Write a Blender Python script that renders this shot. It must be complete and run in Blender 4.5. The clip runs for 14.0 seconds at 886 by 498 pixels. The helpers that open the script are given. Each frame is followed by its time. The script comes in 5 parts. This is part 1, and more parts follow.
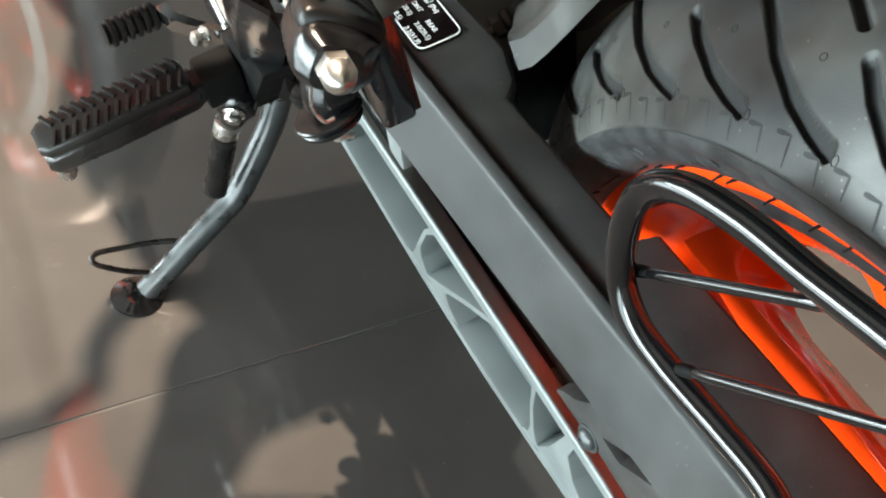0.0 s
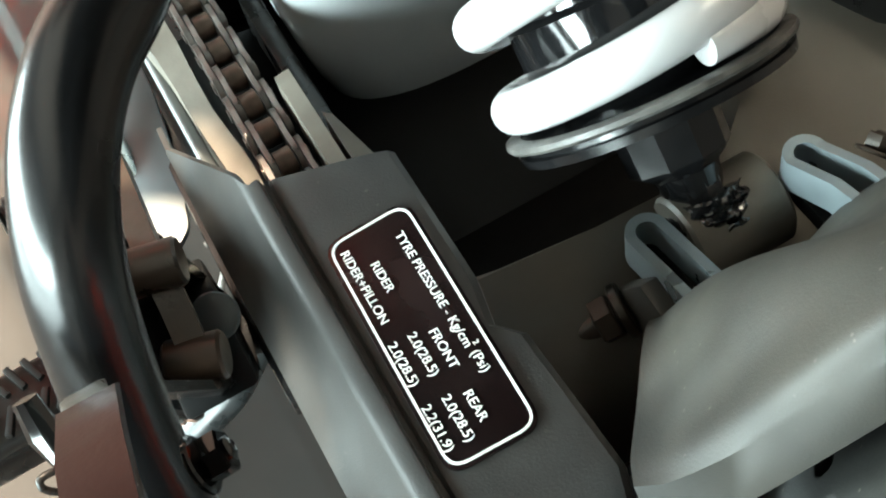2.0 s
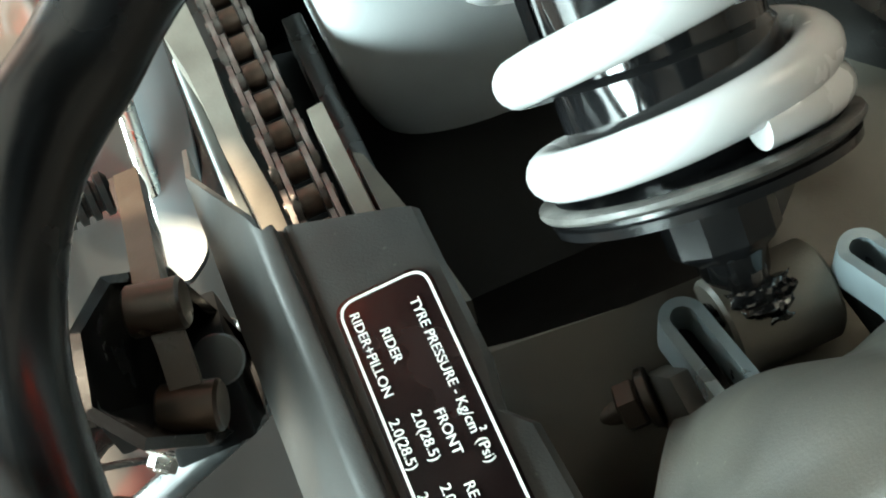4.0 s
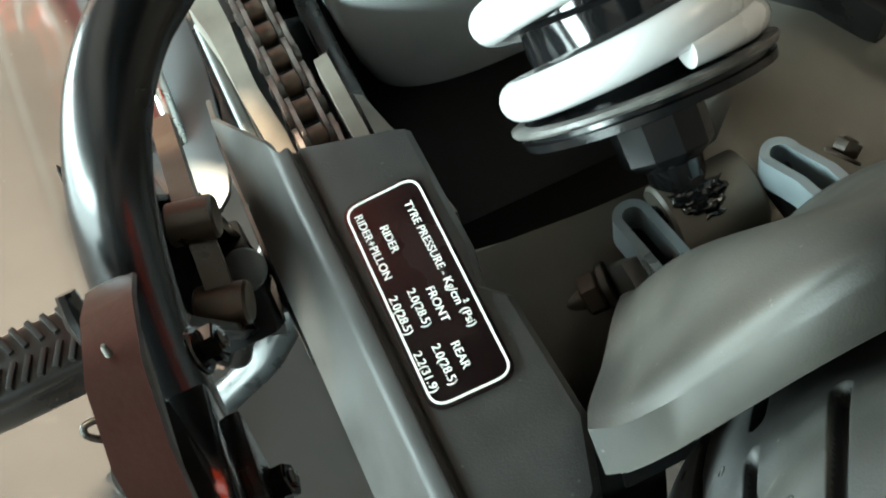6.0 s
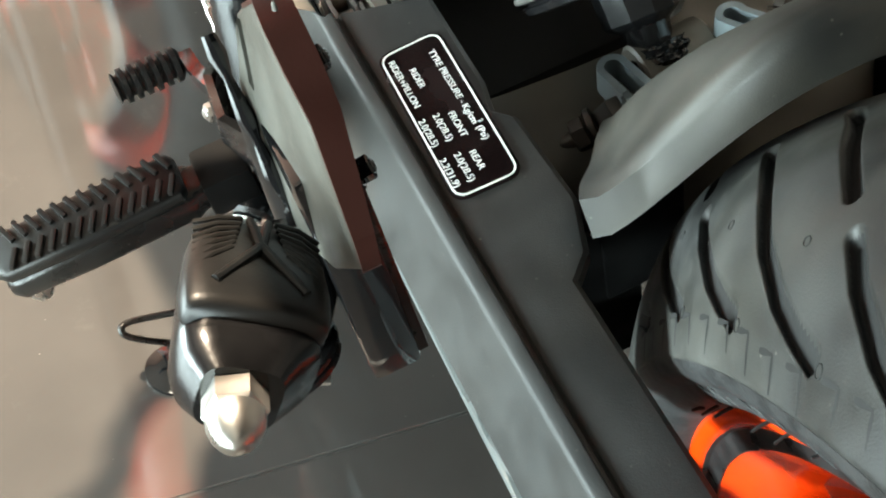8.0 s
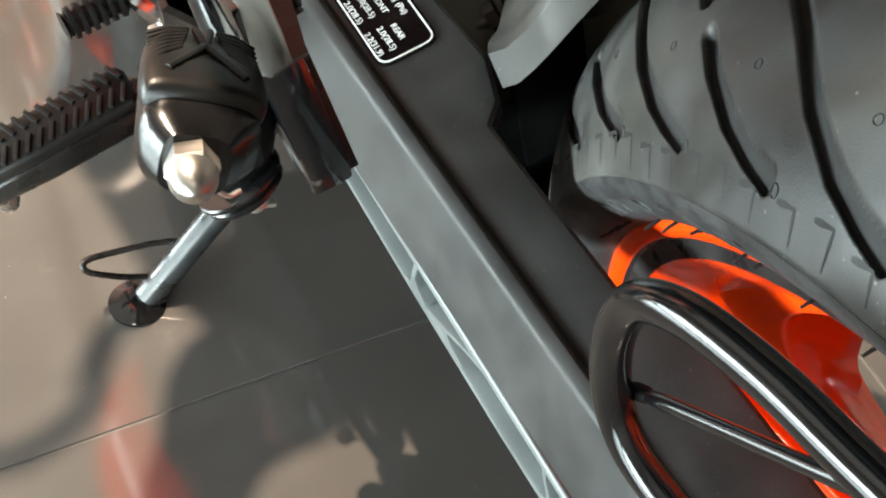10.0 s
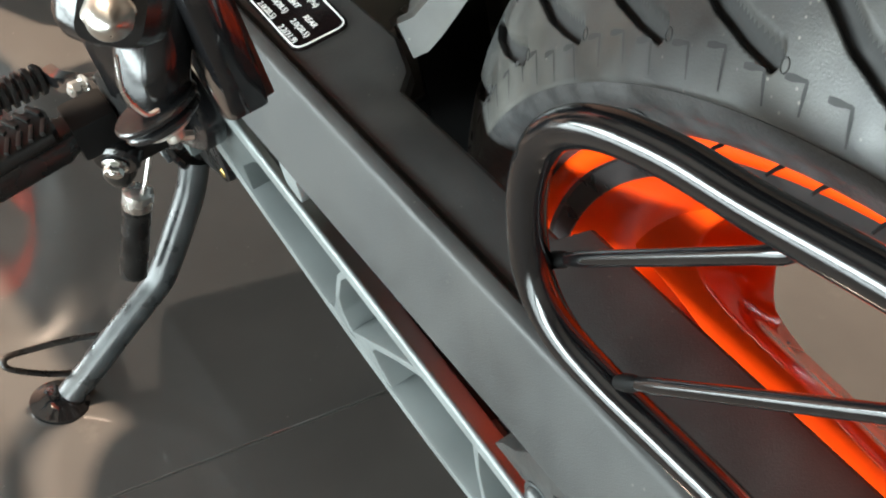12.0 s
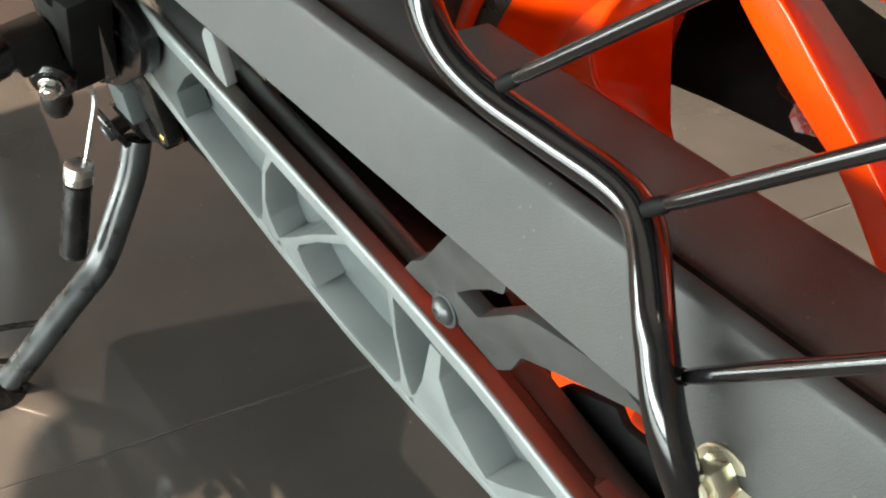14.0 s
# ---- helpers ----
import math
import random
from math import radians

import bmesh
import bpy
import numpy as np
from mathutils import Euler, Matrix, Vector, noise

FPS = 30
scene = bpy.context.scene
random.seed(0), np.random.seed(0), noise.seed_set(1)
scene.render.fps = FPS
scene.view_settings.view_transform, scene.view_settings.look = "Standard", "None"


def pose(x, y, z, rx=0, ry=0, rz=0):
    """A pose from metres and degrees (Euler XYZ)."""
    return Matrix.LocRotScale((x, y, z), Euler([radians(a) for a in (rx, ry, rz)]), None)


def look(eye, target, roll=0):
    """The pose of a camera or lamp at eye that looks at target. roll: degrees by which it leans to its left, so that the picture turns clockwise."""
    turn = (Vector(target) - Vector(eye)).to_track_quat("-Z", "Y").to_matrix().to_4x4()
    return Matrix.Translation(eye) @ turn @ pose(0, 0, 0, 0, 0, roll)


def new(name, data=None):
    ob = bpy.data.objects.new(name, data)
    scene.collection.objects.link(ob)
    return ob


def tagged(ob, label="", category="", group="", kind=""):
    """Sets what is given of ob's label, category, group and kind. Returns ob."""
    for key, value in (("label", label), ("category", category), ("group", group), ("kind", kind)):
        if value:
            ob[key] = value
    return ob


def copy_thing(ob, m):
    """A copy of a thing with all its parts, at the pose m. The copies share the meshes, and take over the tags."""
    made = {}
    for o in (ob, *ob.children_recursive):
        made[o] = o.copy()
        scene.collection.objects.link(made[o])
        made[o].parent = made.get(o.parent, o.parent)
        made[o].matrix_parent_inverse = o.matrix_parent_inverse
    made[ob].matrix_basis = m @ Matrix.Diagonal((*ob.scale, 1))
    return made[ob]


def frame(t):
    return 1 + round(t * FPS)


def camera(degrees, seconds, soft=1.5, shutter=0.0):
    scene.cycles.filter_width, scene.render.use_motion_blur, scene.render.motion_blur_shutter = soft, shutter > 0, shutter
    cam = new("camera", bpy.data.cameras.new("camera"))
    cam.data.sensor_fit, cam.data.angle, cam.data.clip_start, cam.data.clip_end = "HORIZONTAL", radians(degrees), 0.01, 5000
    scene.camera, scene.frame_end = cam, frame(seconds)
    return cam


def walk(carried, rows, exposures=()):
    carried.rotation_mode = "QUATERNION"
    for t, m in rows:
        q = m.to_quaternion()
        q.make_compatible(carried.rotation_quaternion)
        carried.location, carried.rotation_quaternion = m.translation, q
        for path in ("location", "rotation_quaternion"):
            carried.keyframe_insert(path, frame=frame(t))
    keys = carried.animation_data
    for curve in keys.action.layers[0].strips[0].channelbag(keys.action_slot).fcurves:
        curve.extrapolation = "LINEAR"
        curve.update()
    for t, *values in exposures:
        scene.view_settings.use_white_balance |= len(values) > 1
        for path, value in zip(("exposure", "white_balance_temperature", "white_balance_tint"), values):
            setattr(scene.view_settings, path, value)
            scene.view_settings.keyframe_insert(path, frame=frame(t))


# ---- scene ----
cam = camera(38.3, 14.0, soft=2.0)
PATH = [
    (0, (-0.4385, -0.1142, 0.8147), (-0.0640, 0.4508, 0.0795), 6.15),
    (0.5, (-0.3535, 0.0000, 0.7267), (-0.0054, 0.5660, -0.0206), 2.98),
    (1, (-0.2933, 0.0833, 0.7008), (0.0169, 0.6309, -0.0763), -1.47),
    (1.5, (-0.2775, 0.1384, 0.7117), (0.0316, 0.6557, -0.0864), -0.66),
    (2, (-0.2572, 0.1712, 0.7004), (0.0255, 0.7225, -0.0845), -0.57),
    (4.5, (-0.2344, 0.1930, 0.6916), (0.0073, 0.7680, -0.0901), 1.02),
    (5, (-0.2308, 0.1638, 0.7047), (-0.0087, 0.7567, -0.0694), -2.16),
    (5.5, (-0.2365, 0.1499, 0.7155), (-0.0125, 0.7296, -0.0679), -1.59),
    (6, (-0.2574, 0.1332, 0.7277), (-0.0145, 0.7049, -0.0561), -0.17),
    (6.5, (-0.2770, 0.1144, 0.7402), (-0.0261, 0.6779, -0.0469), 0.40),
    (7, (-0.2939, 0.0834, 0.7441), (-0.0381, 0.6586, -0.0329), 1.09),
    (7.5, (-0.3050, 0.0586, 0.7519), (-0.0486, 0.6337, -0.0250), 0.99),
    (10, (-0.3367, -0.0308, 0.7695), (-0.0476, 0.5203, -0.0133), -0.36),
    (10.5, (-0.3429, -0.0509, 0.7572), (-0.0331, 0.5080, -0.0120), 0.49),
    (11, (-0.3466, -0.0640, 0.7448), (-0.0158, 0.5072, -0.0063), 0.01),
    (11.5, (-0.3558, -0.0768, 0.7318), (0.0057, 0.5165, 0.0124), -0.22),
    (12, (-0.3694, -0.0938, 0.7133), (0.0257, 0.5290, 0.0380), 0.17),
    (12.5, (-0.3831, -0.1193, 0.6808), (0.0444, 0.5377, 0.0600), 1.79),
    (13, (-0.3905, -0.1401, 0.6617), (0.0506, 0.5252, 0.0593), 1.15),
    (13.5, (-0.3871, -0.1589, 0.6406), (0.0541, 0.5142, 0.0470), 0.07),
    (14, (-0.4010, -0.1857, 0.6231), (0.0580, 0.4920, 0.0486), 1.04),
]
TINTS = [(0.0, -0.34, 6450, 6), (0.5, -0.26, 6450, 6), (1.0, -0.05, 6450, 4), (1.5, 0.15, 6450, 2), (2.0, 0.21, 6450, 1), (5.0, 0.13, 6350, -4), (7.5, -0.03, 6450, 1), (10.0, -0.22, 6600, 6), (11.0, -0.32, 6600, 7), (12.5, -0.36, 6750, 9), (14.0, -0.43, 7050, 9)]
walk(cam, [(t, look(eye, target, roll)) for t, eye, target, roll in PATH], TINTS)

# ---- light ----
scene.view_settings.exposure = 0.0
world = bpy.data.worlds.new("world")
scene.world = world
world.use_nodes = True
sky = world.node_tree.nodes.new("ShaderNodeTexSky")
sky.sky_type, sky.sun_disc = "NISHITA", False
sky.sun_elevation, sky.sun_rotation = radians(40), radians(250)
back = world.node_tree.nodes["Background"]
back.inputs["Strength"].default_value = 0.1
world.node_tree.links.new(sky.outputs["Color"], back.inputs["Color"])


def area(name, m, sx, sy, watts, colour):
    data = bpy.data.lights.new(name, "AREA")
    data.shape, data.size, data.size_y, data.energy, data.color = "RECTANGLE", sx, sy, watts, colour
    ob = new(name, data)
    ob.matrix_world = m
    return ob


area("window_light", look((-3.45, 0.9, 0.60), (0, 0.9, 0.60)), 7.4, 0.84, 1000, (0.815, 0.955, 1.0))
DOWN = (-0.60, 1.45, 3.05)
spot = area("downlight", look(DOWN, (DOWN[0], DOWN[1] + 0.001, 0)), 0.045, 0.045, 520, (1.0, 0.78, 0.60))
spot.data.shape = "DISK"

# ---- materials ----


def node_mat(name):
    m = bpy.data.materials.new(name)
    m.use_nodes = True
    return m, m.node_tree.nodes, m.node_tree.links, m.node_tree.nodes["Principled BSDF"]


def mat(name, base, rough, metal=0.0, speck=0.0, vary=0.25, scale=60.0, grain=900.0, bump=0.08, coat=0.0, dust=0.0, dust_colour=(0.30, 0.27, 0.23), rvary=0.12, spec=0.5):
    """A painted, plastic or metal surface: soft stains, fine grain, uneven gloss and settled dust."""
    m, n, l, p = node_mat(name)
    tc = n.new("ShaderNodeTexCoord")
    big, fine = n.new("ShaderNodeTexNoise"), n.new("ShaderNodeTexNoise")
    big.inputs["Scale"].default_value, big.inputs["Detail"].default_value = scale, 5
    fine.inputs["Scale"].default_value, fine.inputs["Detail"].default_value = grain, 3
    for t in (big, fine):
        l.new(tc.outputs["Object"], t.inputs["Vector"])
    ramp = n.new("ShaderNodeMapRange")
    ramp.inputs["From Min"].default_value, ramp.inputs["From Max"].default_value = 0.3, 0.7
    ramp.inputs["To Min"].default_value, ramp.inputs["To Max"].default_value = 1 - vary, 1 + vary
    l.new(big.outputs["Fac"], ramp.inputs["Value"])
    mul = n.new("ShaderNodeVectorMath")
    mul.operation = "SCALE"
    mul.inputs[0].default_value = base
    l.new(ramp.outputs["Result"], mul.inputs["Scale"])
    colour = mul.outputs["Vector"]
    if dust:
        mix = n.new("ShaderNodeMix")
        mix.data_type = "RGBA"
        dr = n.new("ShaderNodeMapRange")
        dr.inputs["From Min"].default_value, dr.inputs["From Max"].default_value = 0.42, 0.72
        dr.inputs["To Max"].default_value = dust
        dn = n.new("ShaderNodeTexNoise")
        dn.inputs["Scale"].default_value, dn.inputs["Detail"].default_value = scale * 0.45, 7
        l.new(tc.outputs["Object"], dn.inputs["Vector"])
        l.new(dn.outputs["Fac"], dr.inputs["Value"])
        l.new(dr.outputs["Result"], mix.inputs["Factor"])
        l.new(colour, mix.inputs["A"])
        mix.inputs["B"].default_value = (*dust_colour, 1)
        colour = mix.outputs["Result"]
    if speck:
        cell, near, wide = n.new("ShaderNodeTexVoronoi"), n.new("ShaderNodeMapRange"), n.new("ShaderNodeMapRange")
        cell.inputs["Scale"].default_value = 210.0
        l.new(tc.outputs["Object"], cell.inputs["Vector"])
        near.inputs["From Min"].default_value, near.inputs["From Max"].default_value = 0.13, 0.06
        near.inputs["To Max"].default_value = speck
        l.new(cell.outputs["Distance"], near.inputs["Value"])
        patch = n.new("ShaderNodeTexNoise")
        patch.inputs["Scale"].default_value = 55.0
        l.new(tc.outputs["Object"], patch.inputs["Vector"])
        wide.inputs["From Min"].default_value, wide.inputs["From Max"].default_value = 0.48, 0.62
        l.new(patch.outputs["Fac"], wide.inputs["Value"])
        both = n.new("ShaderNodeMath")
        both.operation = "MULTIPLY"
        l.new(near.outputs["Result"], both.inputs[0])
        l.new(wide.outputs["Result"], both.inputs[1])
        dotted = n.new("ShaderNodeMix")
        dotted.data_type = "RGBA"
        dotted.inputs["B"].default_value = (0.32, 0.29, 0.25, 1)
        l.new(both.outputs["Value"], dotted.inputs["Factor"])
        l.new(colour, dotted.inputs["A"])
        colour = dotted.outputs["Result"]
    l.new(colour, p.inputs["Base Color"])
    rr = n.new("ShaderNodeMapRange")
    rr.inputs["From Min"].default_value, rr.inputs["From Max"].default_value = 0.3, 0.7
    rr.inputs["To Min"].default_value, rr.inputs["To Max"].default_value = max(rough - rvary, 0.02), min(rough + rvary, 1)
    l.new(big.outputs["Fac"], rr.inputs["Value"])
    l.new(rr.outputs["Result"], p.inputs["Roughness"])
    p.inputs["Metallic"].default_value = metal
    p.inputs["Specular IOR Level"].default_value = spec
    p.inputs["Coat Weight"].default_value = coat
    p.inputs["Coat Roughness"].default_value = 0.06
    if bump:
        b = n.new("ShaderNodeBump")
        b.inputs["Strength"].default_value, b.inputs["Distance"].default_value = bump, 0.001
        l.new(fine.outputs["Fac"], b.inputs["Height"])
        l.new(b.outputs["Normal"], p.inputs["Normal"])
    return m


def glow(name, colour, strength):
    m, n, l, p = node_mat(name)
    p.inputs["Base Color"].default_value = (*colour, 1)
    p.inputs["Emission Color"].default_value = (*colour, 1)
    p.inputs["Emission Strength"].default_value = strength
    return m


M_RUBBER = mat("tyre_rubber", (0.0185, 0.019, 0.0187), 0.48, vary=0.5, scale=38, grain=1400, bump=0.10, dust=0.45, dust_colour=(0.105, 0.101, 0.088), rvary=0.18, speck=0.35)
# tread rubber darkened, to deepen the shade down in the grooves
M_GROOVE = mat("groove_shade_rubber", (0.012, 0.012, 0.012), 0.8, vary=0.2, bump=0.0)
M_ORANGE = mat("orange_paint", (0.82, 0.050, 0.003), 0.2, vary=0.06, scale=30, bump=0.0, coat=0.4, rvary=0.05, spec=0.32)
M_STRIPE = mat("black_stripe", (0.015, 0.013, 0.013), 0.35, bump=0.0)
M_PLASTIC = mat("black_plastic", (0.0315, 0.0320, 0.0317), 0.44, vary=0.28, scale=35, grain=1600, bump=0.14, dust=0.14, dust_colour=(0.080, 0.070, 0.058), spec=0.20, speck=0.14)
M_TAB = mat("blue_grey_steel", (0.26, 0.31, 0.33), 0.36, metal=0.55, vary=0.15, scale=60, bump=0.05)
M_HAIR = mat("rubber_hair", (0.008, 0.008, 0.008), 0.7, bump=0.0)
M_SCUFF = mat("pale_scuff", (0.13, 0.125, 0.11), 0.8, vary=0.4, scale=300, bump=0.0)
M_HUGGER = mat("hugger_plastic", (0.0150, 0.0150, 0.0136), 0.55, vary=0.25, scale=28, grain=1500, bump=0.1, dust=0.6, dust_colour=(0.074, 0.067, 0.053), speck=0.3)
M_GLOSS = mat("gloss_black_paint", (0.006, 0.006, 0.0065), 0.09, vary=0.2, scale=40, bump=0.01, coat=0.3, rvary=0.03)
M_SATIN = mat("satin_black_paint", (0.006, 0.0058, 0.0058), 0.28, vary=0.3, scale=60, bump=0.06, dust=0.04, rvary=0.08, spec=0.33)
M_TUBE = mat("black_tube_enamel", (0.0042, 0.0042, 0.0046), 0.15, vary=0.2, scale=40, bump=0.01, coat=0.25, rvary=0.04)
M_HTUBE = mat("soft_black_enamel", (0.0060, 0.0062, 0.0068), 0.25, vary=0.2, scale=40, bump=0.02, rvary=0.05, spec=0.6)
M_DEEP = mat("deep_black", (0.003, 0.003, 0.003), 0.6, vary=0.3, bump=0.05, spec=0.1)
M_ALU = mat("cast_aluminium", (0.155, 0.170, 0.170), 0.40, metal=0.25, vary=0.1, scale=30, grain=1800, bump=0.10)
# same casting as the rails, with the shade on its flank in the colour
M_FLANK_SHADE = mat("shaded_cast_flank", (0.055, 0.063, 0.063), 0.62, vary=0.2, scale=30, bump=0.12, spec=0.2)
M_ENAMEL = mat("dull_black_enamel", (0.0055, 0.0055, 0.006), 0.22, vary=0.3, scale=60, bump=0.05, rvary=0.08, spec=0.42)
M_NUT = mat("yellowish_zinc", (0.58, 0.55, 0.42), 0.32, metal=0.85, vary=0.12, scale=90, bump=0.03, rvary=0.08)
M_DISC = mat("brake_disc_steel", (0.34, 0.33, 0.32), 0.5, metal=0.8, vary=0.15, scale=60, bump=0.05)
# cast aluminium again, darkened in colour for the shade inside the pockets
M_ALU_SHADE = mat("shaded_aluminium", (0.085, 0.097, 0.098), 0.42, metal=0.2, vary=0.15, scale=25, grain=1800, bump=0.12)
M_PLATE = mat("heel_plate_aluminium", (0.15, 0.165, 0.172), 0.45, metal=0.25, vary=0.1, scale=30, grain=2000, bump=0.06)
M_TAUPE = mat("cast_arm_matte", (0.100, 0.090, 0.075), 0.55, metal=0.1, vary=0.2, scale=22, grain=1500, bump=0.1, dust=0.4, dust_colour=(0.17, 0.145, 0.11))
M_STEEL = mat("zinc_steel", (0.62, 0.62, 0.6), 0.28, metal=1.0, vary=0.15, scale=80, bump=0.04)
M_CHROME = mat("chrome", (0.8, 0.78, 0.74), 0.12, metal=1.0, vary=0.05, bump=0.0, rvary=0.05)
M_BRONZE = mat("bronze_link", (0.034, 0.025, 0.018), 0.38, metal=0.3, vary=0.25, scale=70, bump=0.06)
M_GOLD = mat("yellow_zinc", (0.62, 0.40, 0.12), 0.3, metal=1.0, vary=0.2, scale=90)
M_CHAIN = mat("oiled_chain_steel", (0.20, 0.18, 0.165), 0.36, metal=0.8, vary=0.35, scale=140, bump=0.06)
M_ROLLER = mat("chain_roller", (0.12, 0.085, 0.065), 0.42, metal=0.6, vary=0.4, scale=160, bump=0.08)
M_SPRING = mat("white_spring_paint", (0.55, 0.55, 0.55), 0.24, vary=0.03, scale=30, bump=0.0, coat=0.3)
M_GREY = mat("grey_moulded_case", (0.36, 0.375, 0.38), 0.5, vary=0.12, scale=20, grain=1500, bump=0.12)
M_WORN = mat("worn_black_edge", (0.045, 0.043, 0.040), 0.45, vary=0.6, scale=160, bump=0.25, dust=0.6, dust_colour=(0.16, 0.155, 0.145))
M_SLIDER = mat("tan_slider", (0.125, 0.112, 0.092), 0.5, vary=0.3, scale=40, bump=0.1)
M_RUBBER2 = mat("peg_rubber", (0.0048, 0.0048, 0.0048), 0.40, vary=0.2, scale=60, bump=0.05, dust=0.04, rvary=0.06, spec=0.3)
M_SIDE = mat("sidewall_rubber", (0.022, 0.022, 0.0225), 0.5, vary=0.3, scale=90, grain=700, bump=0.35, dust=0.2, dust_colour=(0.06, 0.06, 0.06))
M_STAND = mat("worn_black_enamel", (0.026, 0.029, 0.030), 0.34, vary=0.4, scale=70, bump=0.05, coat=0.1, spec=0.42)
M_HANGER = mat("hanger_casting_paint", (0.052, 0.050, 0.042), 0.45, vary=0.3, scale=50, bump=0.12, dust=0.3, dust_colour=(0.07, 0.066, 0.056), spec=0.4)
# black with a red-brown reflection put into the base colour
M_BROWN = mat("red_reflection_black", (0.036, 0.0115, 0.0085), 0.42, vary=0.25, scale=40, bump=0.05, spec=0.16)
M_LABEL = mat("label_film", (0.007, 0.004, 0.004), 0.2, vary=0.2, scale=40, bump=0.0)
M_ACORN = mat("dull_chrome", (0.52, 0.50, 0.46), 0.38, metal=1.0, vary=0.15, scale=90, bump=0.03)
M_WHITE = mat("white_print", (0.82, 0.82, 0.80), 0.4, vary=0.04, bump=0.0)
M_PURPLE = mat("purple_mark", (0.12, 0.06, 0.6), 0.4, bump=0.0)
M_WALL = mat("wall_paint", (0.15, 0.13, 0.115), 0.8, vary=0.08, scale=2, grain=120, bump=0.08)
# bright salmon for an unseen wall, added to warm the floor's reflection
M_NORTH = mat("salmon_wall_paint", (0.46, 0.29, 0.23), 0.8, vary=0.15, scale=1.2, grain=120, bump=0.08)
M_CEIL = mat("ceiling_paint", (0.36, 0.30, 0.255), 0.8, vary=0.06, scale=1.5, grain=120, bump=0.05)
M_GROUT = mat("grout", (0.085, 0.082, 0.078), 0.85, vary=0.2, scale=30, bump=0.2)
M_FRAME = mat("window_frame_paint", (0.30, 0.30, 0.30), 0.4, vary=0.1, bump=0.02)
M_LAMP = glow("lamp_diffuser", (1.0, 0.88, 0.74), 20.0)


def floor_mat():
    m, n, l, p = node_mat("polished_dark_tile")
    tc = n.new("ShaderNodeTexCoord")
    geo = n.new("ShaderNodeNewGeometry")
    cloud, speck, fine = (n.new("ShaderNodeTexNoise") for _ in range(3))
    for t, s, d in ((cloud, 5.0, 6), (speck, 260.0, 2), (fine, 40.0, 4)):
        t.inputs["Scale"].default_value, t.inputs["Detail"].default_value = s, d
        l.new(geo.outputs["Position"], t.inputs["Vector"])
    ramp = n.new("ShaderNodeValToRGB")
    ramp.color_ramp.elements[0].position, ramp.color_ramp.elements[1].position = 0.3, 0.75
    ramp.color_ramp.elements[0].color, ramp.color_ramp.elements[1].color = (0.051, 0.0480, 0.0455, 1), (0.082, 0.0765, 0.0720, 1)
    l.new(cloud.outputs["Fac"], ramp.inputs["Fac"])
    dots = n.new("ShaderNodeValToRGB")
    dots.color_ramp.elements[0].position, dots.color_ramp.elements[1].position = 0.765, 0.80
    dots.color_ramp.elements[0].color, dots.color_ramp.elements[1].color = (0, 0, 0, 1), (1, 1, 1, 1)
    l.new(speck.outputs["Fac"], dots.inputs["Fac"])
    mix = n.new("ShaderNodeMix")
    mix.data_type = "RGBA"
    mix.inputs["B"].default_value = (0.3, 0.28, 0.26, 1)
    l.new(dots.outputs["Color"], mix.inputs["Factor"])
    l.new(ramp.outputs["Color"], mix.inputs["A"])
    smear = n.new("ShaderNodeTexNoise")
    smear.inputs["Scale"].default_value, smear.inputs["Detail"].default_value, smear.inputs["Roughness"].default_value = 16.0, 9, 0.68
    l.new(geo.outputs["Position"], smear.inputs["Vector"])
    sr = n.new("ShaderNodeMapRange")
    sr.inputs["From Min"].default_value, sr.inputs["From Max"].default_value, sr.inputs["To Max"].default_value = 0.62, 0.80, 0.22
    l.new(smear.outputs["Fac"], sr.inputs["Value"])
    mix2 = n.new("ShaderNodeMix")
    mix2.data_type = "RGBA"
    mix2.inputs["B"].default_value = (0.20, 0.185, 0.17, 1)
    l.new(sr.outputs["Result"], mix2.inputs["Factor"])
    l.new(mix.outputs["Result"], mix2.inputs["A"])
    l.new(mix2.outputs["Result"], p.inputs["Base Color"])
    rr = n.new("ShaderNodeMapRange")
    rr.inputs["From Min"].default_value, rr.inputs["From Max"].default_value = 0.3, 0.7
    rr.inputs["To Min"].default_value, rr.inputs["To Max"].default_value = 0.035, 0.085
    p.inputs["Specular IOR Level"].default_value = 1.0
    l.new(fine.outputs["Fac"], rr.inputs["Value"])
    l.new(rr.outputs["Result"], p.inputs["Roughness"])
    return m


M_FLOOR = floor_mat()

# ---- mesh helpers ----


def finish(name, bm, material, angle=35.0, smooth=True):
    bmesh.ops.recalc_face_normals(bm, faces=bm.faces)
    if smooth:
        for f in bm.faces:
            f.smooth = True
        for e in bm.edges:
            if len(e.link_faces) == 2 and e.calc_face_angle(0) > radians(angle):
                e.smooth = False
    me = bpy.data.meshes.new(name)
    bm.to_mesh(me)
    bm.free()
    me.materials.append(material)
    return me


def part(name, bm, material, parent, label="", angle=35.0):
    """One mesh object under a thing or under a part."""
    ob = new(name, finish(name, bm, material, angle))
    ob.parent = parent
    return tagged(ob, label) if label else ob


def thing(name, bm, material, label, category, kind="", angle=35.0):
    return tagged(new(name, finish(name, bm, material, angle)), label, category, "", kind)


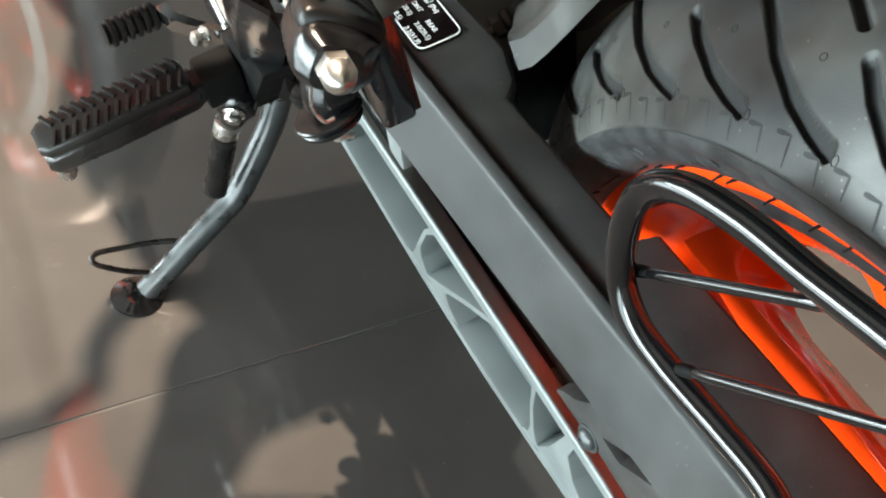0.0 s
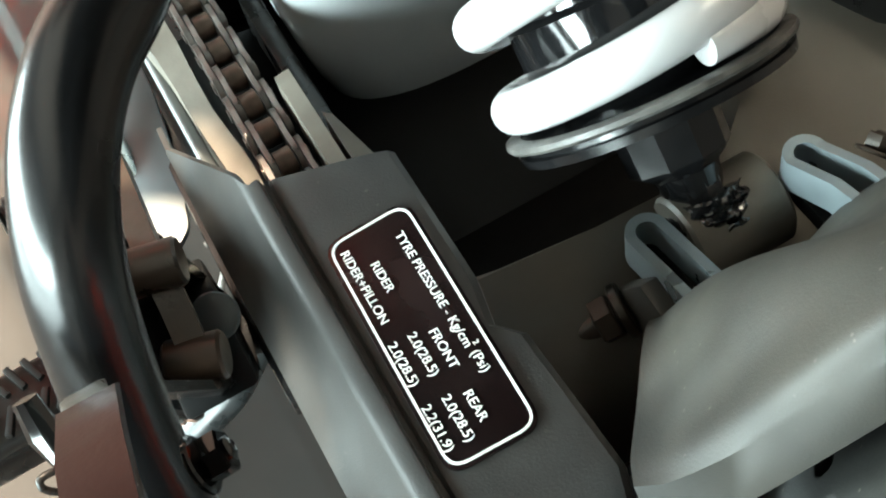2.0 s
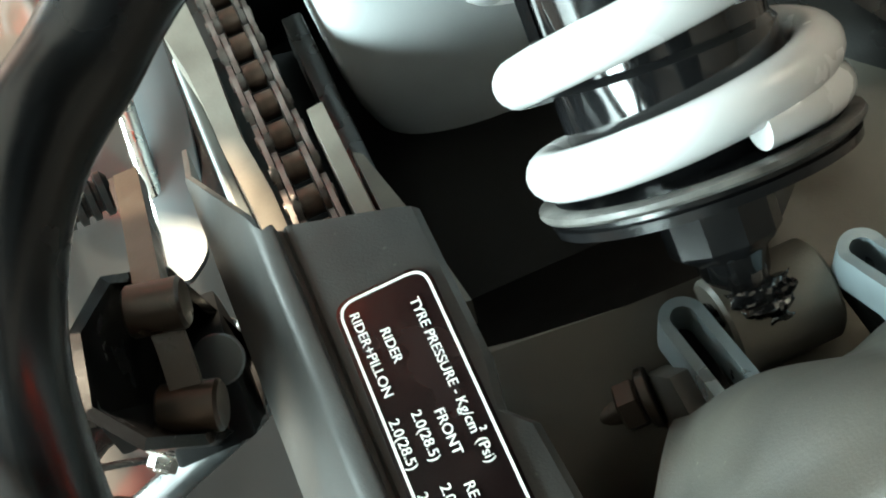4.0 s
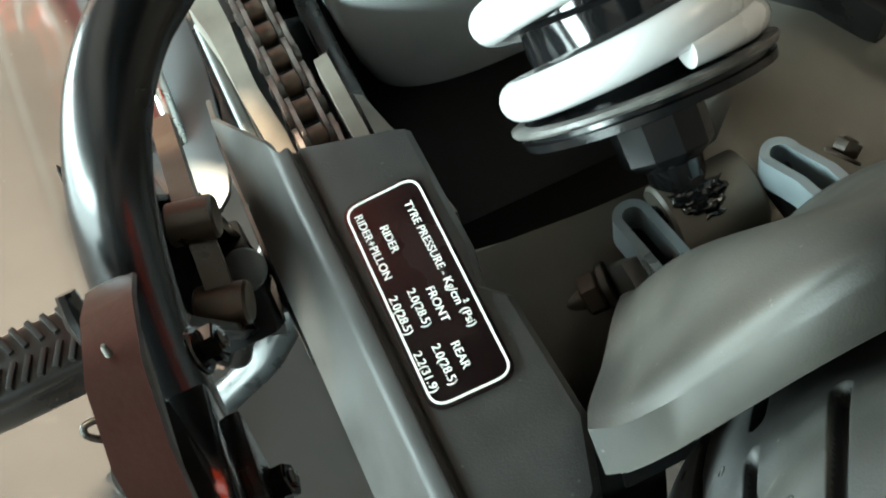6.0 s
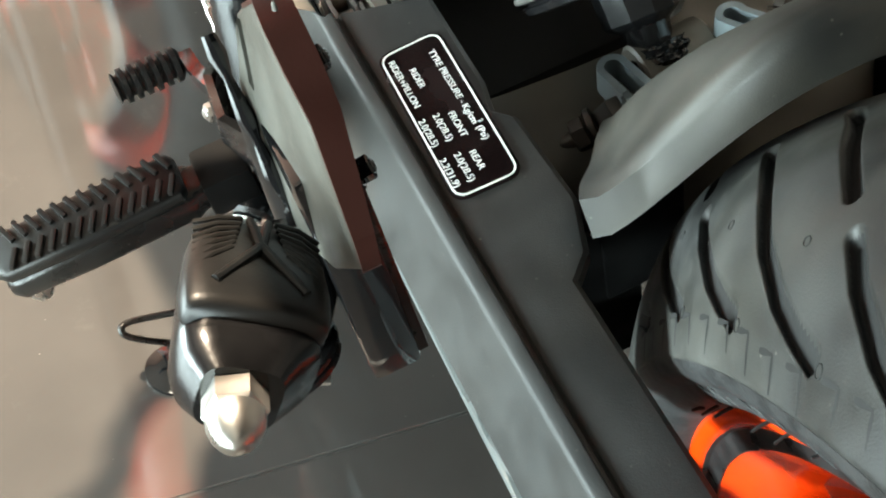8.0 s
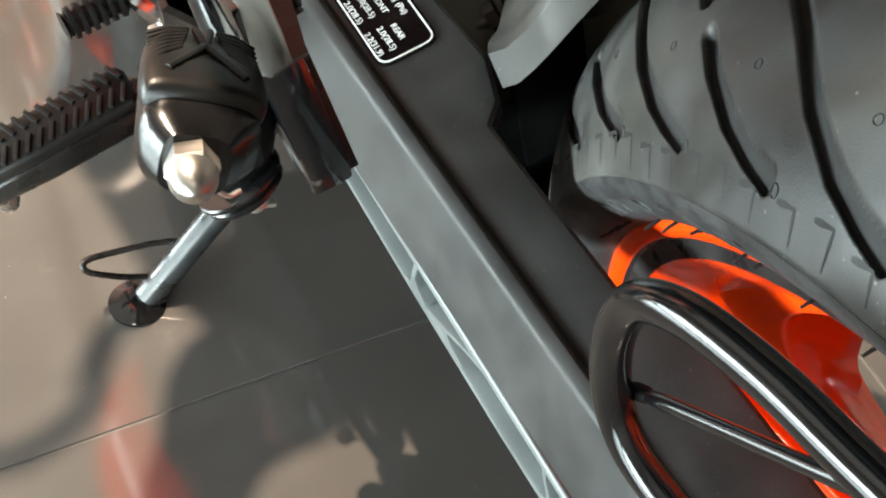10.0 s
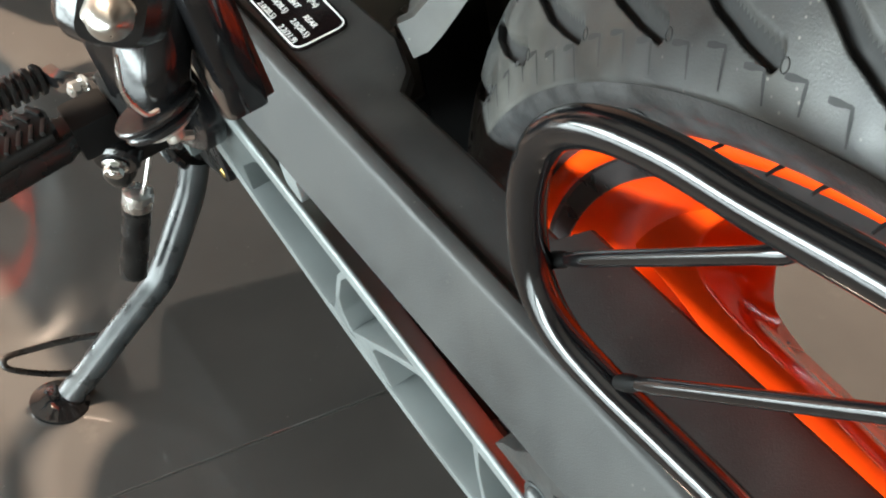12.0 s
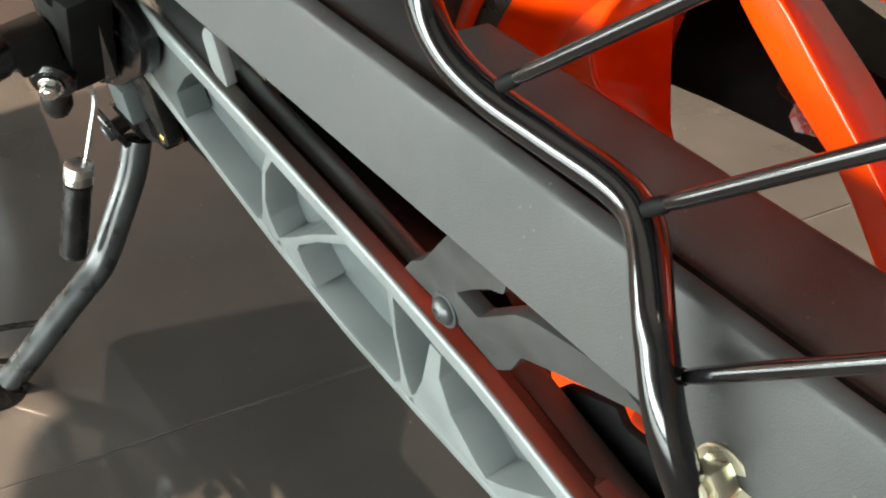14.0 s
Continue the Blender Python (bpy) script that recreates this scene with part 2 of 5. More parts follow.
def smooth_line(pts, steps=8):
    """Points on a curve that glides through the given ones."""
    p = [Vector(q) for q in pts]
    p = [p[0] * 2 - p[1]] + p + [p[-1] * 2 - p[-2]]
    out = []
    for i in range(1, len(p) - 2):
        for k in range(steps):
            t = k / steps
            a, b, c, d = p[i - 1], p[i], p[i + 1], p[i + 2]
            out.append(0.5 * ((2 * b) + (c - a) * t + (2 * a - 5 * b + 4 * c - d) * t * t + (3 * b - a - 3 * c + d) * t ** 3))
    out.append(p[-2])
    return out


def sweep(bm, line, radius, seg=16, cap=True, flat=1.0):
    """A tube along a line; radius may be one number or one for each point."""
    n = len(line)
    radii = [radius] * n if isinstance(radius, (int, float)) else radius
    rings, side = [], None
    for i, p in enumerate(line):
        d = (line[min(i + 1, n - 1)] - line[max(i - 1, 0)]).normalized()
        if side is None:
            side = d.orthogonal().normalized()
        side = (side - d * side.dot(d)).normalized()
        up = d.cross(side)
        rings.append([bm.verts.new(p + (side * math.cos(a) + up * math.sin(a) * flat) * radii[i]) for a in [2 * math.pi * k / seg for k in range(seg)]])
    for a, b in zip(rings, rings[1:]):
        for k in range(seg):
            bm.faces.new((a[k], a[(k + 1) % seg], b[(k + 1) % seg], b[k]))
    if cap:
        bm.faces.new(rings[0][::-1])
        bm.faces.new(rings[-1])
    return bm


def tube(pts, radius, seg=16, steps=8, bm=None):
    return sweep(bm or bmesh.new(), smooth_line(pts, steps) if steps > 1 else [Vector(q) for q in pts], radius, seg)


def spin(bm, p0, p1, profile, seg=28, cap=True):
    """A turned body about the line p0 to p1; profile: (share along the line, radius)."""
    p0, p1 = Vector(p0), Vector(p1)
    d = (p1 - p0).normalized()
    side = d.orthogonal().normalized()
    up = d.cross(side)
    rings = []
    for s, r in profile:
        c = p0.lerp(p1, s)
        rings.append([bm.verts.new(c + (side * math.cos(a) + up * math.sin(a)) * r) for a in [2 * math.pi * k / seg for k in range(seg)]])
    for a, b in zip(rings, rings[1:]):
        for k in range(seg):
            bm.faces.new((a[k], a[(k + 1) % seg], b[(k + 1) % seg], b[k]))
    if cap:
        bm.faces.new(rings[0][::-1])
        bm.faces.new(rings[-1])
    return bm


def cyl(p0, p1, r0, r1=None, seg=24, bm=None, edge=0.0):
    r1 = r0 if r1 is None else r1
    length = (Vector(p1) - Vector(p0)).length
    e = min(edge / length, 0.3) if edge else 0
    prof = [(0, r0 - edge), (e, r0), (1 - e, r1), (1, r1 - edge)] if edge else [(0, r0), (1, r1)]
    return spin(bm or bmesh.new(), p0, p1, prof, seg)


def bevelled(bm, width, seg=2, angle=25.0):
    if width:
        edges = [e for e in bm.edges if len(e.link_faces) == 2 and e.calc_face_angle(0) > radians(angle)]
        bmesh.ops.bevel(bm, geom=edges, offset=width, segments=seg, affect="EDGES", profile=0.6, clamp_overlap=True)
    return bm


def prism(poly, x0, x1, bevel=0.0, axis="x", bm=None, seg=2):
    """A flat outline carried from x0 to x1 along an axis; outline in the two other axes."""
    own = bmesh.new()
    put = {"x": lambda a, b, s: (s, a, b), "y": lambda a, b, s: (a, s, b), "z": lambda a, b, s: (a, b, s)}[axis]
    lo = [own.verts.new(put(a, b, x0)) for a, b in poly]
    hi = [own.verts.new(put(a, b, x1)) for a, b in poly]
    own.faces.new(lo)
    own.faces.new(hi[::-1])
    for i in range(len(poly)):
        j = (i + 1) % len(poly)
        own.faces.new((lo[i], hi[i], hi[j], lo[j]))
    bmesh.ops.recalc_face_normals(own, faces=own.faces)
    bevelled(own, bevel, seg)
    if bm is None:
        return own
    return join(bm, own)


def join(bm, other):
    me = bpy.data.meshes.new("join")
    other.to_mesh(me)
    other.free()
    bm.from_mesh(me)
    bpy.data.meshes.remove(me)
    return bm


def box(c, s, bevel=0.0, m=None, bm=None, seg=2):
    own = bmesh.new()
    bmesh.ops.create_cube(own, size=1)
    bmesh.ops.scale(own, vec=s, verts=own.verts)
    bevelled(own, bevel, seg)
    bmesh.ops.transform(own, matrix=Matrix.Translation(c) @ (m or Matrix()), verts=own.verts)
    return own if bm is None else join(bm, own)


def rounded(poly, r, seg=4):
    """An outline with its corners rounded by about r."""
    out, n = [], len(poly)
    for i in range(n):
        a, b, c = (Vector(poly[k % n]) for k in (i - 1, i, i + 1))
        u, v = (a - b), (c - b)
        k = min(r, u.length * 0.45, v.length * 0.45)
        p, q = b + u.normalized() * k, b + v.normalized() * k
        for s in range(seg + 1):
            t = s / seg
            out.append(tuple(p * (1 - t) ** 2 + b * 2 * t * (1 - t) + q * t * t))
    return out


def loft(bm, sections, close=False, cap=True):
    """Faces between outlines of equal length; close: each outline is a ring."""
    rows = [[bm.verts.new(p) for p in s] for s in sections]
    n = len(rows[0])
    for a, b in zip(rows, rows[1:]):
        for k in range(n if close else n - 1):
            bm.faces.new((a[k], a[(k + 1) % n], b[(k + 1) % n], b[k]))
    if close and cap:
        bm.faces.new(rows[0][::-1])
        bm.faces.new(rows[-1])
    return bm


def shell(bm, thick):
    """Gives an open sheet a thickness, inwards of its normals."""
    bmesh.ops.recalc_face_normals(bm, faces=bm.faces)
    bmesh.ops.solidify(bm, geom=bm.faces[:], thickness=thick)
    return bm


def hexnut(p0, p1, r, bm=None):
    return spin(bm or bmesh.new(), p0, p1, [(0, r * 0.92), (0.1, r), (0.9, r), (1, r * 0.9)], 6)


def bolt(name, p, d, r, h, material, parent, washer=1.35, label=""):
    """A hexagon bolt head on a washer at p, standing out along d."""
    p, d = Vector(p), Vector(d).normalized()
    bm = cyl(p, p + d * h * 0.22, r * washer, seg=24, edge=0.0004)
    join(bm, hexnut(p + d * h * 0.22, p + d * h, r))
    join(bm, cyl(p + d * h * 0.9, p + d * h * 1.15, r * 0.55, seg=16, edge=0.0006))
    return part(name, bm, material, parent, label)


def with_slot(bm, tool):
    """The solid less the shape of the tool."""
    obs = []
    for name, b in (("solid", bm), ("tool", tool)):
        bmesh.ops.recalc_face_normals(b, faces=b.faces)
        me = bpy.data.meshes.new(name)
        b.to_mesh(me)
        obs.append(bpy.data.objects.new(name, me))
        scene.collection.objects.link(obs[-1])
    cut = obs[0].modifiers.new("cut", "BOOLEAN")
    cut.operation, cut.object, cut.solver = "DIFFERENCE", obs[1], "EXACT"
    bpy.context.view_layer.update()
    me = bpy.data.meshes.new_from_object(obs[0].evaluated_get(bpy.context.evaluated_depsgraph_get()))
    out = bmesh.new()
    out.from_mesh(me)
    for ob in obs:
        bpy.data.objects.remove(ob)
    return out


# ---- the room ----
ROOM = dict(x0=-3.6, x1=4.2, y0=-3.4, y1=5.2, z1=3.1)
TURN = pose(0, 0.449, 0, 0, 0, -4.77)


def slab(name, x0, x1, y0, y1, z0, z1, material, label, category="wall"):
    return thing(name, box(((x0 + x1) / 2, (y0 + y1) / 2, (z0 + z1) / 2), (x1 - x0, y1 - y0, z1 - z0)), material, label, category, "structure")


R = ROOM
floor = slab("floor", R["x0"] - 1.0, R["x1"] + 1.0, R["y0"] - 1.0, R["y1"] + 1.0, -0.2, -0.0012, M_GROUT, "polished dark grey tiled showroom floor with pale joints", "floor")
slab("ceiling", R["x0"] - 0.2, R["x1"] + 0.2, R["y0"] - 0.2, R["y1"] + 0.2, R["z1"], R["z1"] + 0.2, M_CEIL, "plain beige painted showroom ceiling", "ceiling")
slab("wall_east", R["x1"], R["x1"] + 0.2, R["y0"] - 0.2, R["y1"] + 0.2, 0, R["z1"], M_WALL, "plain warm beige painted wall")
slab("wall_north", R["x0"], R["x1"], R["y1"], R["y1"] + 0.2, 0, R["z1"], M_NORTH, "unseen wall, salmon tint added for the floor to mirror")
slab("wall_south", R["x0"], R["x1"], R["y0"] - 0.2, R["y0"], 0, R["z1"], M_WALL, "plain warm beige painted wall")
west = box((R["x0"] - 0.1, 0.9, 0.06), (0.2, 8.6, 0.12))
box((R["x0"] - 0.1, 0.9, 2.08), (0.2, 8.6, 2.04), bm=west)
box((R["x0"] - 0.1, -3.1, 0.59), (0.2, 0.6, 0.94), bm=west)
box((R["x0"] - 0.1, 4.9, 0.59), (0.2, 0.6, 0.94), bm=west)
thing("wall_west", west, M_WALL, "beige painted wall with a wide low shop window", "wall", "structure")
win = box((R["x0"] - 0.1, 0.9, 0.15), (0.08, 7.4, 0.06), 0.004)
box((R["x0"] - 0.1, 0.9, 1.03), (0.08, 7.4, 0.06), 0.004, bm=win)
for y in (-2.77, -0.95, 0.9, 2.75, 4.57):
    box((R["x0"] - 0.1, y, 0.59), (0.08, 0.06, 0.82), 0.004, bm=win)
thing("window_1", win, M_FRAME, "grey metal frame of a wide shop window", "window", "structure")


def ceiling_light(m):
    e = tagged(new("ceiling_light"), "unseen square ceiling lamp added as warm fill, lit", "ceiling light", "ceiling lights")
    e.matrix_world = m
    fr = box((0, 0.215, 0), (0.46, 0.03, 0.05), 0.003)
    box((0, -0.215, 0), (0.46, 0.03, 0.05), 0.003, bm=fr)
    box((0.215, 0, 0), (0.03, 0.40, 0.05), 0.003, bm=fr)
    box((-0.215, 0, 0), (0.03, 0.40, 0.05), 0.003, bm=fr)
    part("frame", fr, M_FRAME, e)
    part("diffuser", box((0, 0, 0.005), (0.40, 0.40, 0.03)), M_LAMP, e)
    return e


def downlight(m):
    e = tagged(new("downlight"), "small round recessed ceiling downlight, lit", "ceiling light", "ceiling lights")
    e.matrix_world = m
    part("trim_ring", spin(bmesh.new(), (0, 0, 0.0), (0, 0, 0.03), [(0, 0.050), (0, 0.068), (0.2, 0.070), (1, 0.070)], 40, cap=False), M_FRAME, e)
    part("reflector", spin(bmesh.new(), (0, 0, 0.001), (0, 0, 0.04), [(0, 0.052), (1, 0.046)], 40, cap=False), M_CHROME, e)
    return e


downlight(pose(DOWN[0], DOWN[1], 3.07))
# unseen lamps added as warm fill; those at right brighten the cross bridge
lamp_one = ceiling_light(pose(-0.52, -0.1, 3.075))
for x, y in ((1.20, 0.35), (1.20, 0.95), (2.20, 0.65), (-0.52, -1.8), (0.05, -1.8)):
    copy_thing(lamp_one, pose(x, y, 3.075))

# ---- the motorcycle: x to its right, y ahead of the rear axle, z up from the tyre's foot ----
LEAN = pose(0, 0, 0, 0, -10.593, 0)
bike = tagged(new("motorcycle"), "black and orange naked motorcycle leaning on its side stand", "motorcycle")
bike.matrix_world = LEAN
AX = 0.306


def wheel_point(x, r, a):
    """A point at x and radius r, at a degrees from straight ahead, upwards."""
    return (x, r * math.cos(radians(a)), AX + r * math.sin(radians(a)))


# rear wheel
def ring_body(profile, seg=144):
    bm = bmesh.new()
    rows = [[bm.verts.new(wheel_point(x, r, 360 * k / seg)) for x, r in profile] for k in range(seg)]
    n = len(profile)
    for k in range(seg):
        a, b = rows[k], rows[(k + 1) % seg]
        for i in range(n):
            bm.faces.new((a[i], a[(i + 1) % n], b[(i + 1) % n], b[i]))
    return bm


half = [(0.0, 0.190), (0.028, 0.190), (0.040, 0.196), (0.048, 0.207), (0.0515, 0.2135), (0.0535, 0.2155), (0.0540, 0.2170), (0.0540, 0.2235), (0.0556, 0.2245), (0.0578, 0.2262), (0.0590, 0.2305), (0.0578, 0.2330), (0.0545, 0.2335), (0.0510, 0.2280), (0.0500, 0.2190), (0.0420, 0.2030), (0.030, 0.199), (0.0, 0.199)]
outline = [(x, r) for x, r in half] + [(-x, r) for x, r in half[-2:0:-1]]
wheel = part("rear_wheel", ring_body(outline), M_ORANGE, bike, "orange cast alloy rear wheel", angle=50)
for s in (-1, 1):
    band = [(s * 0.0530, 0.2156), (s * 0.0542, 0.2157), (s * 0.0546, 0.2170), (s * 0.0546, 0.2237), (s * 0.0562, 0.2248), (s * 0.0548, 0.2252)]
    part("rim_stripe", ring_body(band), M_STRIPE, wheel, "black band along the rim edge")

# each spoke is a fork of two arms with an arched opening: its outline on the near side and deeper in
FORK = ([(0.057, 0.1915), (0.0513, 0.1868), (0.0414, 0.1784), (0.0325, 0.1686), (0.0196, 0.155), (0.003, 0.136), (-0.010, 0.115), (-0.028, 0.080), (-0.030, 0.050), (-0.012, 0.052), (-0.014, 0.075), (0.004, 0.108), (0.0189, 0.1318),
         (0.0373, 0.1485), (0.0559, 0.1671), (0.0645, 0.1770), (0.0725, 0.1815), (0.0815, 0.1797), (0.0938, 0.1752), (0.113, 0.1581), (0.1287, 0.1393), (0.137, 0.1215), (0.1347, 0.1082), (0.1224, 0.1018), (0.1074, 0.1000), (0.0711, 0.0966),
         (0.010, 0.082), (-0.004, 0.055), (0.030, 0.045), (0.073, 0.055), (0.112, 0.067), (0.150, 0.082), (0.176, 0.090), (0.172, 0.102), (0.155, 0.1265), (0.132, 0.150), (0.105, 0.170), (0.080, 0.1833)],
        [(0.072, 0.180), (0.060, 0.168), (0.046, 0.156), (0.034, 0.146), (0.022, 0.134), (0.006, 0.116), (-0.004, 0.100), (-0.020, 0.075), (-0.026, 0.045), (-0.006, 0.045), (-0.006, 0.070), (0.012, 0.095), (0.028, 0.114),
         (0.046, 0.130), (0.062, 0.148), (0.072, 0.158), (0.083, 0.163), (0.095, 0.163), (0.108, 0.157), (0.118, 0.1489), (0.123, 0.1339), (0.1256, 0.118), (0.1273, 0.0966), (0.1267, 0.0724), (0.1143, 0.0629), (0.0962, 0.0604),
         (0.010, 0.055), (-0.004, 0.040), (0.030, 0.020), (0.073, 0.030), (0.112, 0.045), (0.150, 0.062), (0.178, 0.075), (0.165, 0.104), (0.150, 0.1245), (0.128, 0.147), (0.102, 0.166), (0.085, 0.1755)])
near, far = ([Vector((0, y, z)) for y, z in outline_row] for outline_row in FORK)
near, far = (smooth_line(line + [line[0]], 3)[:-1] for line in (near, far))
for k in range(5):
    bm = loft(bmesh.new(), [[(x, *p.lerp(q, u)[1:]) for p, q in zip(near, far)] for x, u in ((-0.0400, 0.0), (-0.0330, 0.16), (-0.0270, 0.40), (-0.0190, 0.74), (-0.0100, 1.0))], close=True)
    bmesh.ops.recalc_face_normals(bm, faces=bm.faces)
    bevelled(bm, 0.0022, 3, 55)
    bmesh.ops.transform(bm, matrix=pose(0, 0, AX, -72 * k, 0, 0), verts=bm.verts)
    part("spoke", bm, M_ORANGE, wheel, angle=62)
part("hub", spin(bmesh.new(), (-0.075, 0, AX), (0.075, 0, AX), [(0, 0.03), (0.05, 0.048), (0.2, 0.056), (0.45, 0.06), (0.8, 0.056), (0.95, 0.048), (1, 0.03)], 48), M_ORANGE, wheel)


# tyre: a fine grid over the stretch beneath the mudguard and above, with the tread cut in
def crown_radius(x):
    return 0.306 - 0.052 * (abs(x) / 0.075) ** 2.6


def tyre_mesh():
    crown = np.linspace(0, 0.0725, 151)[1:]
    prof = [(x, 0.306 - 0.052 * (x / 0.075) ** 2.6) for x in np.r_[0, crown]]
    prof += [(0.0728, 0.2570), (0.0724, 0.2560)]
    full = [(-x, r) for x, r in prof[:0:-1]] + prof
    px, pr = np.array(full).T
    fine = np.radians(np.arange(22, 112, 0.095))
    coarse = np.radians(np.arange(112, 382, 2.0))
    th = np.r_[fine, coarse]
    T, X = np.meshgrid(np.degrees(th), px, indexing="ij")
    Rr = np.repeat(pr[None], len(th), 0).copy()
    period = 360 / 37
    depth = np.zeros_like(Rr)

    def cut(dist, halfw, deep, ease):
        np.maximum(depth, deep * np.clip((halfw - dist) / ease + 0.5, 0, 1), out=depth)

    # each long groove: degrees before its end, and place across, in metres
    knots = np.array([(-22.5, -0.002), (-19.8, -0.0095), (-16.5, -0.022), (-12.6, -0.0350), (-10.6, -0.0425), (-8.4, -0.0505), (-5.1, -0.0583), (-2.4, -0.0620), (0.0, -0.0643)])
    dense = np.linspace(0, len(knots) - 1, 300)
    kt = np.interp(dense, range(len(knots)), knots[:, 0])
    kx = np.interp(dense, range(len(knots)), knots[:, 1])
    crown_row = np.abs(np.arange(len(px)) - (len(px) - 1) / 2) < 150.5
    on = (T < 112.5) & crown_row[None]
    for side in (-1, 1):
        for k in range(-1, 14):
            end = 24.5 + 9.73 * k + (0 if side < 0 else 4.8)
            near = on & (T > end - 25) & (T < end + 2) & (X * -side < 0)
            if not near.any():
                continue
            t, x = T[near], X[near] * (1 if side < 0 else -1)
            d = np.full(t.shape, 1.0)
            for a, b in zip(kt, kx):
                if k % 2 == 0 and -12.6 < a < -10.4:
                    continue
                if k % 2 and a < -16.5:
                    continue
                dd = np.hypot(np.radians(t - end - a) * 0.29, (x - b) * 1.25)
                d = np.minimum(d, dd)
            dep = 0.0048 * np.clip((0.0025 - d) / 0.0018 + 0.5, 0, 1)
            depth[near] = np.maximum(depth[near], dep)
    Rr -= depth
    co = np.stack([X, Rr * np.cos(np.radians(T)), AX + Rr * np.sin(np.radians(T))], -1).reshape(-1, 3)
    n, m = len(th), len(px)
    i, j = np.meshgrid(range(n), range(m - 1), indexing="ij")
    a, b = i * m + j, ((i + 1) % n) * m + j
    faces = np.stack([a, b, b + 1, a + 1], -1).reshape(-1, 4)
    me = bpy.data.meshes.new("tyre")
    me.from_pydata(co.tolist(), [], faces.tolist())
    me.polygons.foreach_set("use_smooth", np.ones(len(faces), bool))
    me.materials.append(M_RUBBER)
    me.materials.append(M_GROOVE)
    # faces deeper than 2.2 mm take the darkened rubber, as groove shade
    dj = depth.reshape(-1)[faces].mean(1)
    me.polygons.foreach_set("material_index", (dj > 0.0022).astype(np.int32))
    return me


tyre = tagged(new("tyre", tyre_mesh()), "wide black road tyre with curved tread grooves")
tyre.parent = wheel


SIDEWALL = [(0.0716, 0.2572), (0.0729, 0.2572), (0.0732, 0.2550), (0.0728, 0.2515), (0.0712, 0.2485), (0.0694, 0.2462), (0.0690, 0.2440), (0.0672, 0.2402), (0.0645, 0.2372), (0.0615, 0.2348), (0.0585, 0.2330), (0.0560, 0.2315), (0.0535, 0.2290), (0.0515, 0.2330)]
tick = random.Random(11)


def side_x(r):
    """How far out the sidewall lies at a radius."""
    return float(np.interp(r, *np.array([(b, a) for a, b in SIDEWALL[:2:-1]][1:]).T))


for s in (-1, 1):
    part("sidewall", ring_body([(s * x, r) for x, r in SIDEWALL], 240), M_SIDE, tyre, "dark smooth sidewall of the tyre", angle=30)
    for k in range(22):
        # short moulding lines near the shoulder
        a = 33 + 26 * tick.random() ** 1.2
        r0 = 0.2435 + 0.0045 * tick.random()
        p, q = (Vector(wheel_point(s * (side_x(r) + 0.0001), r, b)) for r, b in ((r0, a), (r0 - tick.uniform(0.0025, 0.0055), a + tick.uniform(0.5, 1.4))))
        part("sidewall_tick", sweep(bmesh.new(), [p, p.lerp(q, 0.5), q], [0.00025, 0.0005, 0.0003], 6), M_HAIR, tyre)



def on_tyre(x, a, lift=0.00015):
    return Vector(wheel_point(x, crown_radius(x) + lift, a))


def ribbon(bm, ends, width, lift=0.00015, steps=6):
    """A thin strip laid on the tread between two places (across, degrees)."""
    (xa, a), (xb, b) = ends
    ux, ua = xb - xa, radians(b - a) * 0.26
    n = math.hypot(ux * 1.9, ua)
    px, pa = -ua / n * width / 3.8, math.degrees(ux * 1.9 / n * width / 2 / 0.26)
    rows = []
    for k in range(steps + 1):
        t = k / steps
        w = 0.55 + 0.45 * math.sin(math.pi * min(1, t * 1.2 + 0.1))
        x, g = xa + (xb - xa) * t, a + (b - a) * t
        rows.append((bm.verts.new(on_tyre(x - px * w, g - pa * w, lift)), bm.verts.new(on_tyre(x + px * w, g + pa * w, lift))))
    for p, q in zip(rows, rows[1:]):
        bm.faces.new((p[0], p[1], q[1], q[0]))


rng = random.Random(5)
for s in (-1, 1):
    for k in range(28):
        # sipes are not cut: flat black strips stand for their shade
        sipes = bmesh.new()
        a = 24.0 + 3.243 * k + rng.uniform(-0.25, 0.25)
        x0 = s * (0.0665 + rng.uniform(-0.0008, 0.0010))
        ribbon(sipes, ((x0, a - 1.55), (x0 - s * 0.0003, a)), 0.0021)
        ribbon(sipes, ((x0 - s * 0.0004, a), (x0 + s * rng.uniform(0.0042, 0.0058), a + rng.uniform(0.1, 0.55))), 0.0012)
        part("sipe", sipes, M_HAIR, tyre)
    for k in range(17):
        a = 25 + 5.1 * k + rng.uniform(-1.6, 1.6)
        p = Vector(wheel_point(s * 0.0628, 0.2357, a))
        q = p + Vector((s * rng.uniform(0.004, 0.007), 0, 0)) + (Vector(wheel_point(0, 1, a + rng.uniform(-14, 10))) - Vector((0, 0, AX))) * rng.uniform(-0.0015, 0.001)
        part("rubber_hair", sweep(bmesh.new(), [p, p.lerp(q, 0.5) + Vector((0, 0, 0.0004)), q], [0.0007, 0.0006, 0.0005], 6), M_HAIR, tyre)
    for k in range(10):
        for da, x in ((0.9, 0.0655), (-4.2, 0.0475)):
            c, ring = (s * x, 24.5 + 9.73 * k + da + (0 if s < 0 else 4.8)), []
            for j in range(16):
                g = 2 * math.pi * j / 16
                ring.append(on_tyre(c[0] + 0.0011 * math.cos(g), c[1] + math.degrees(0.0014 / 0.27) * math.sin(g), 0.0001))
            part("vent_mark", sweep(bmesh.new(), ring + [ring[0]], 0.00022, 6, cap=False), M_GROOVE, tyre)
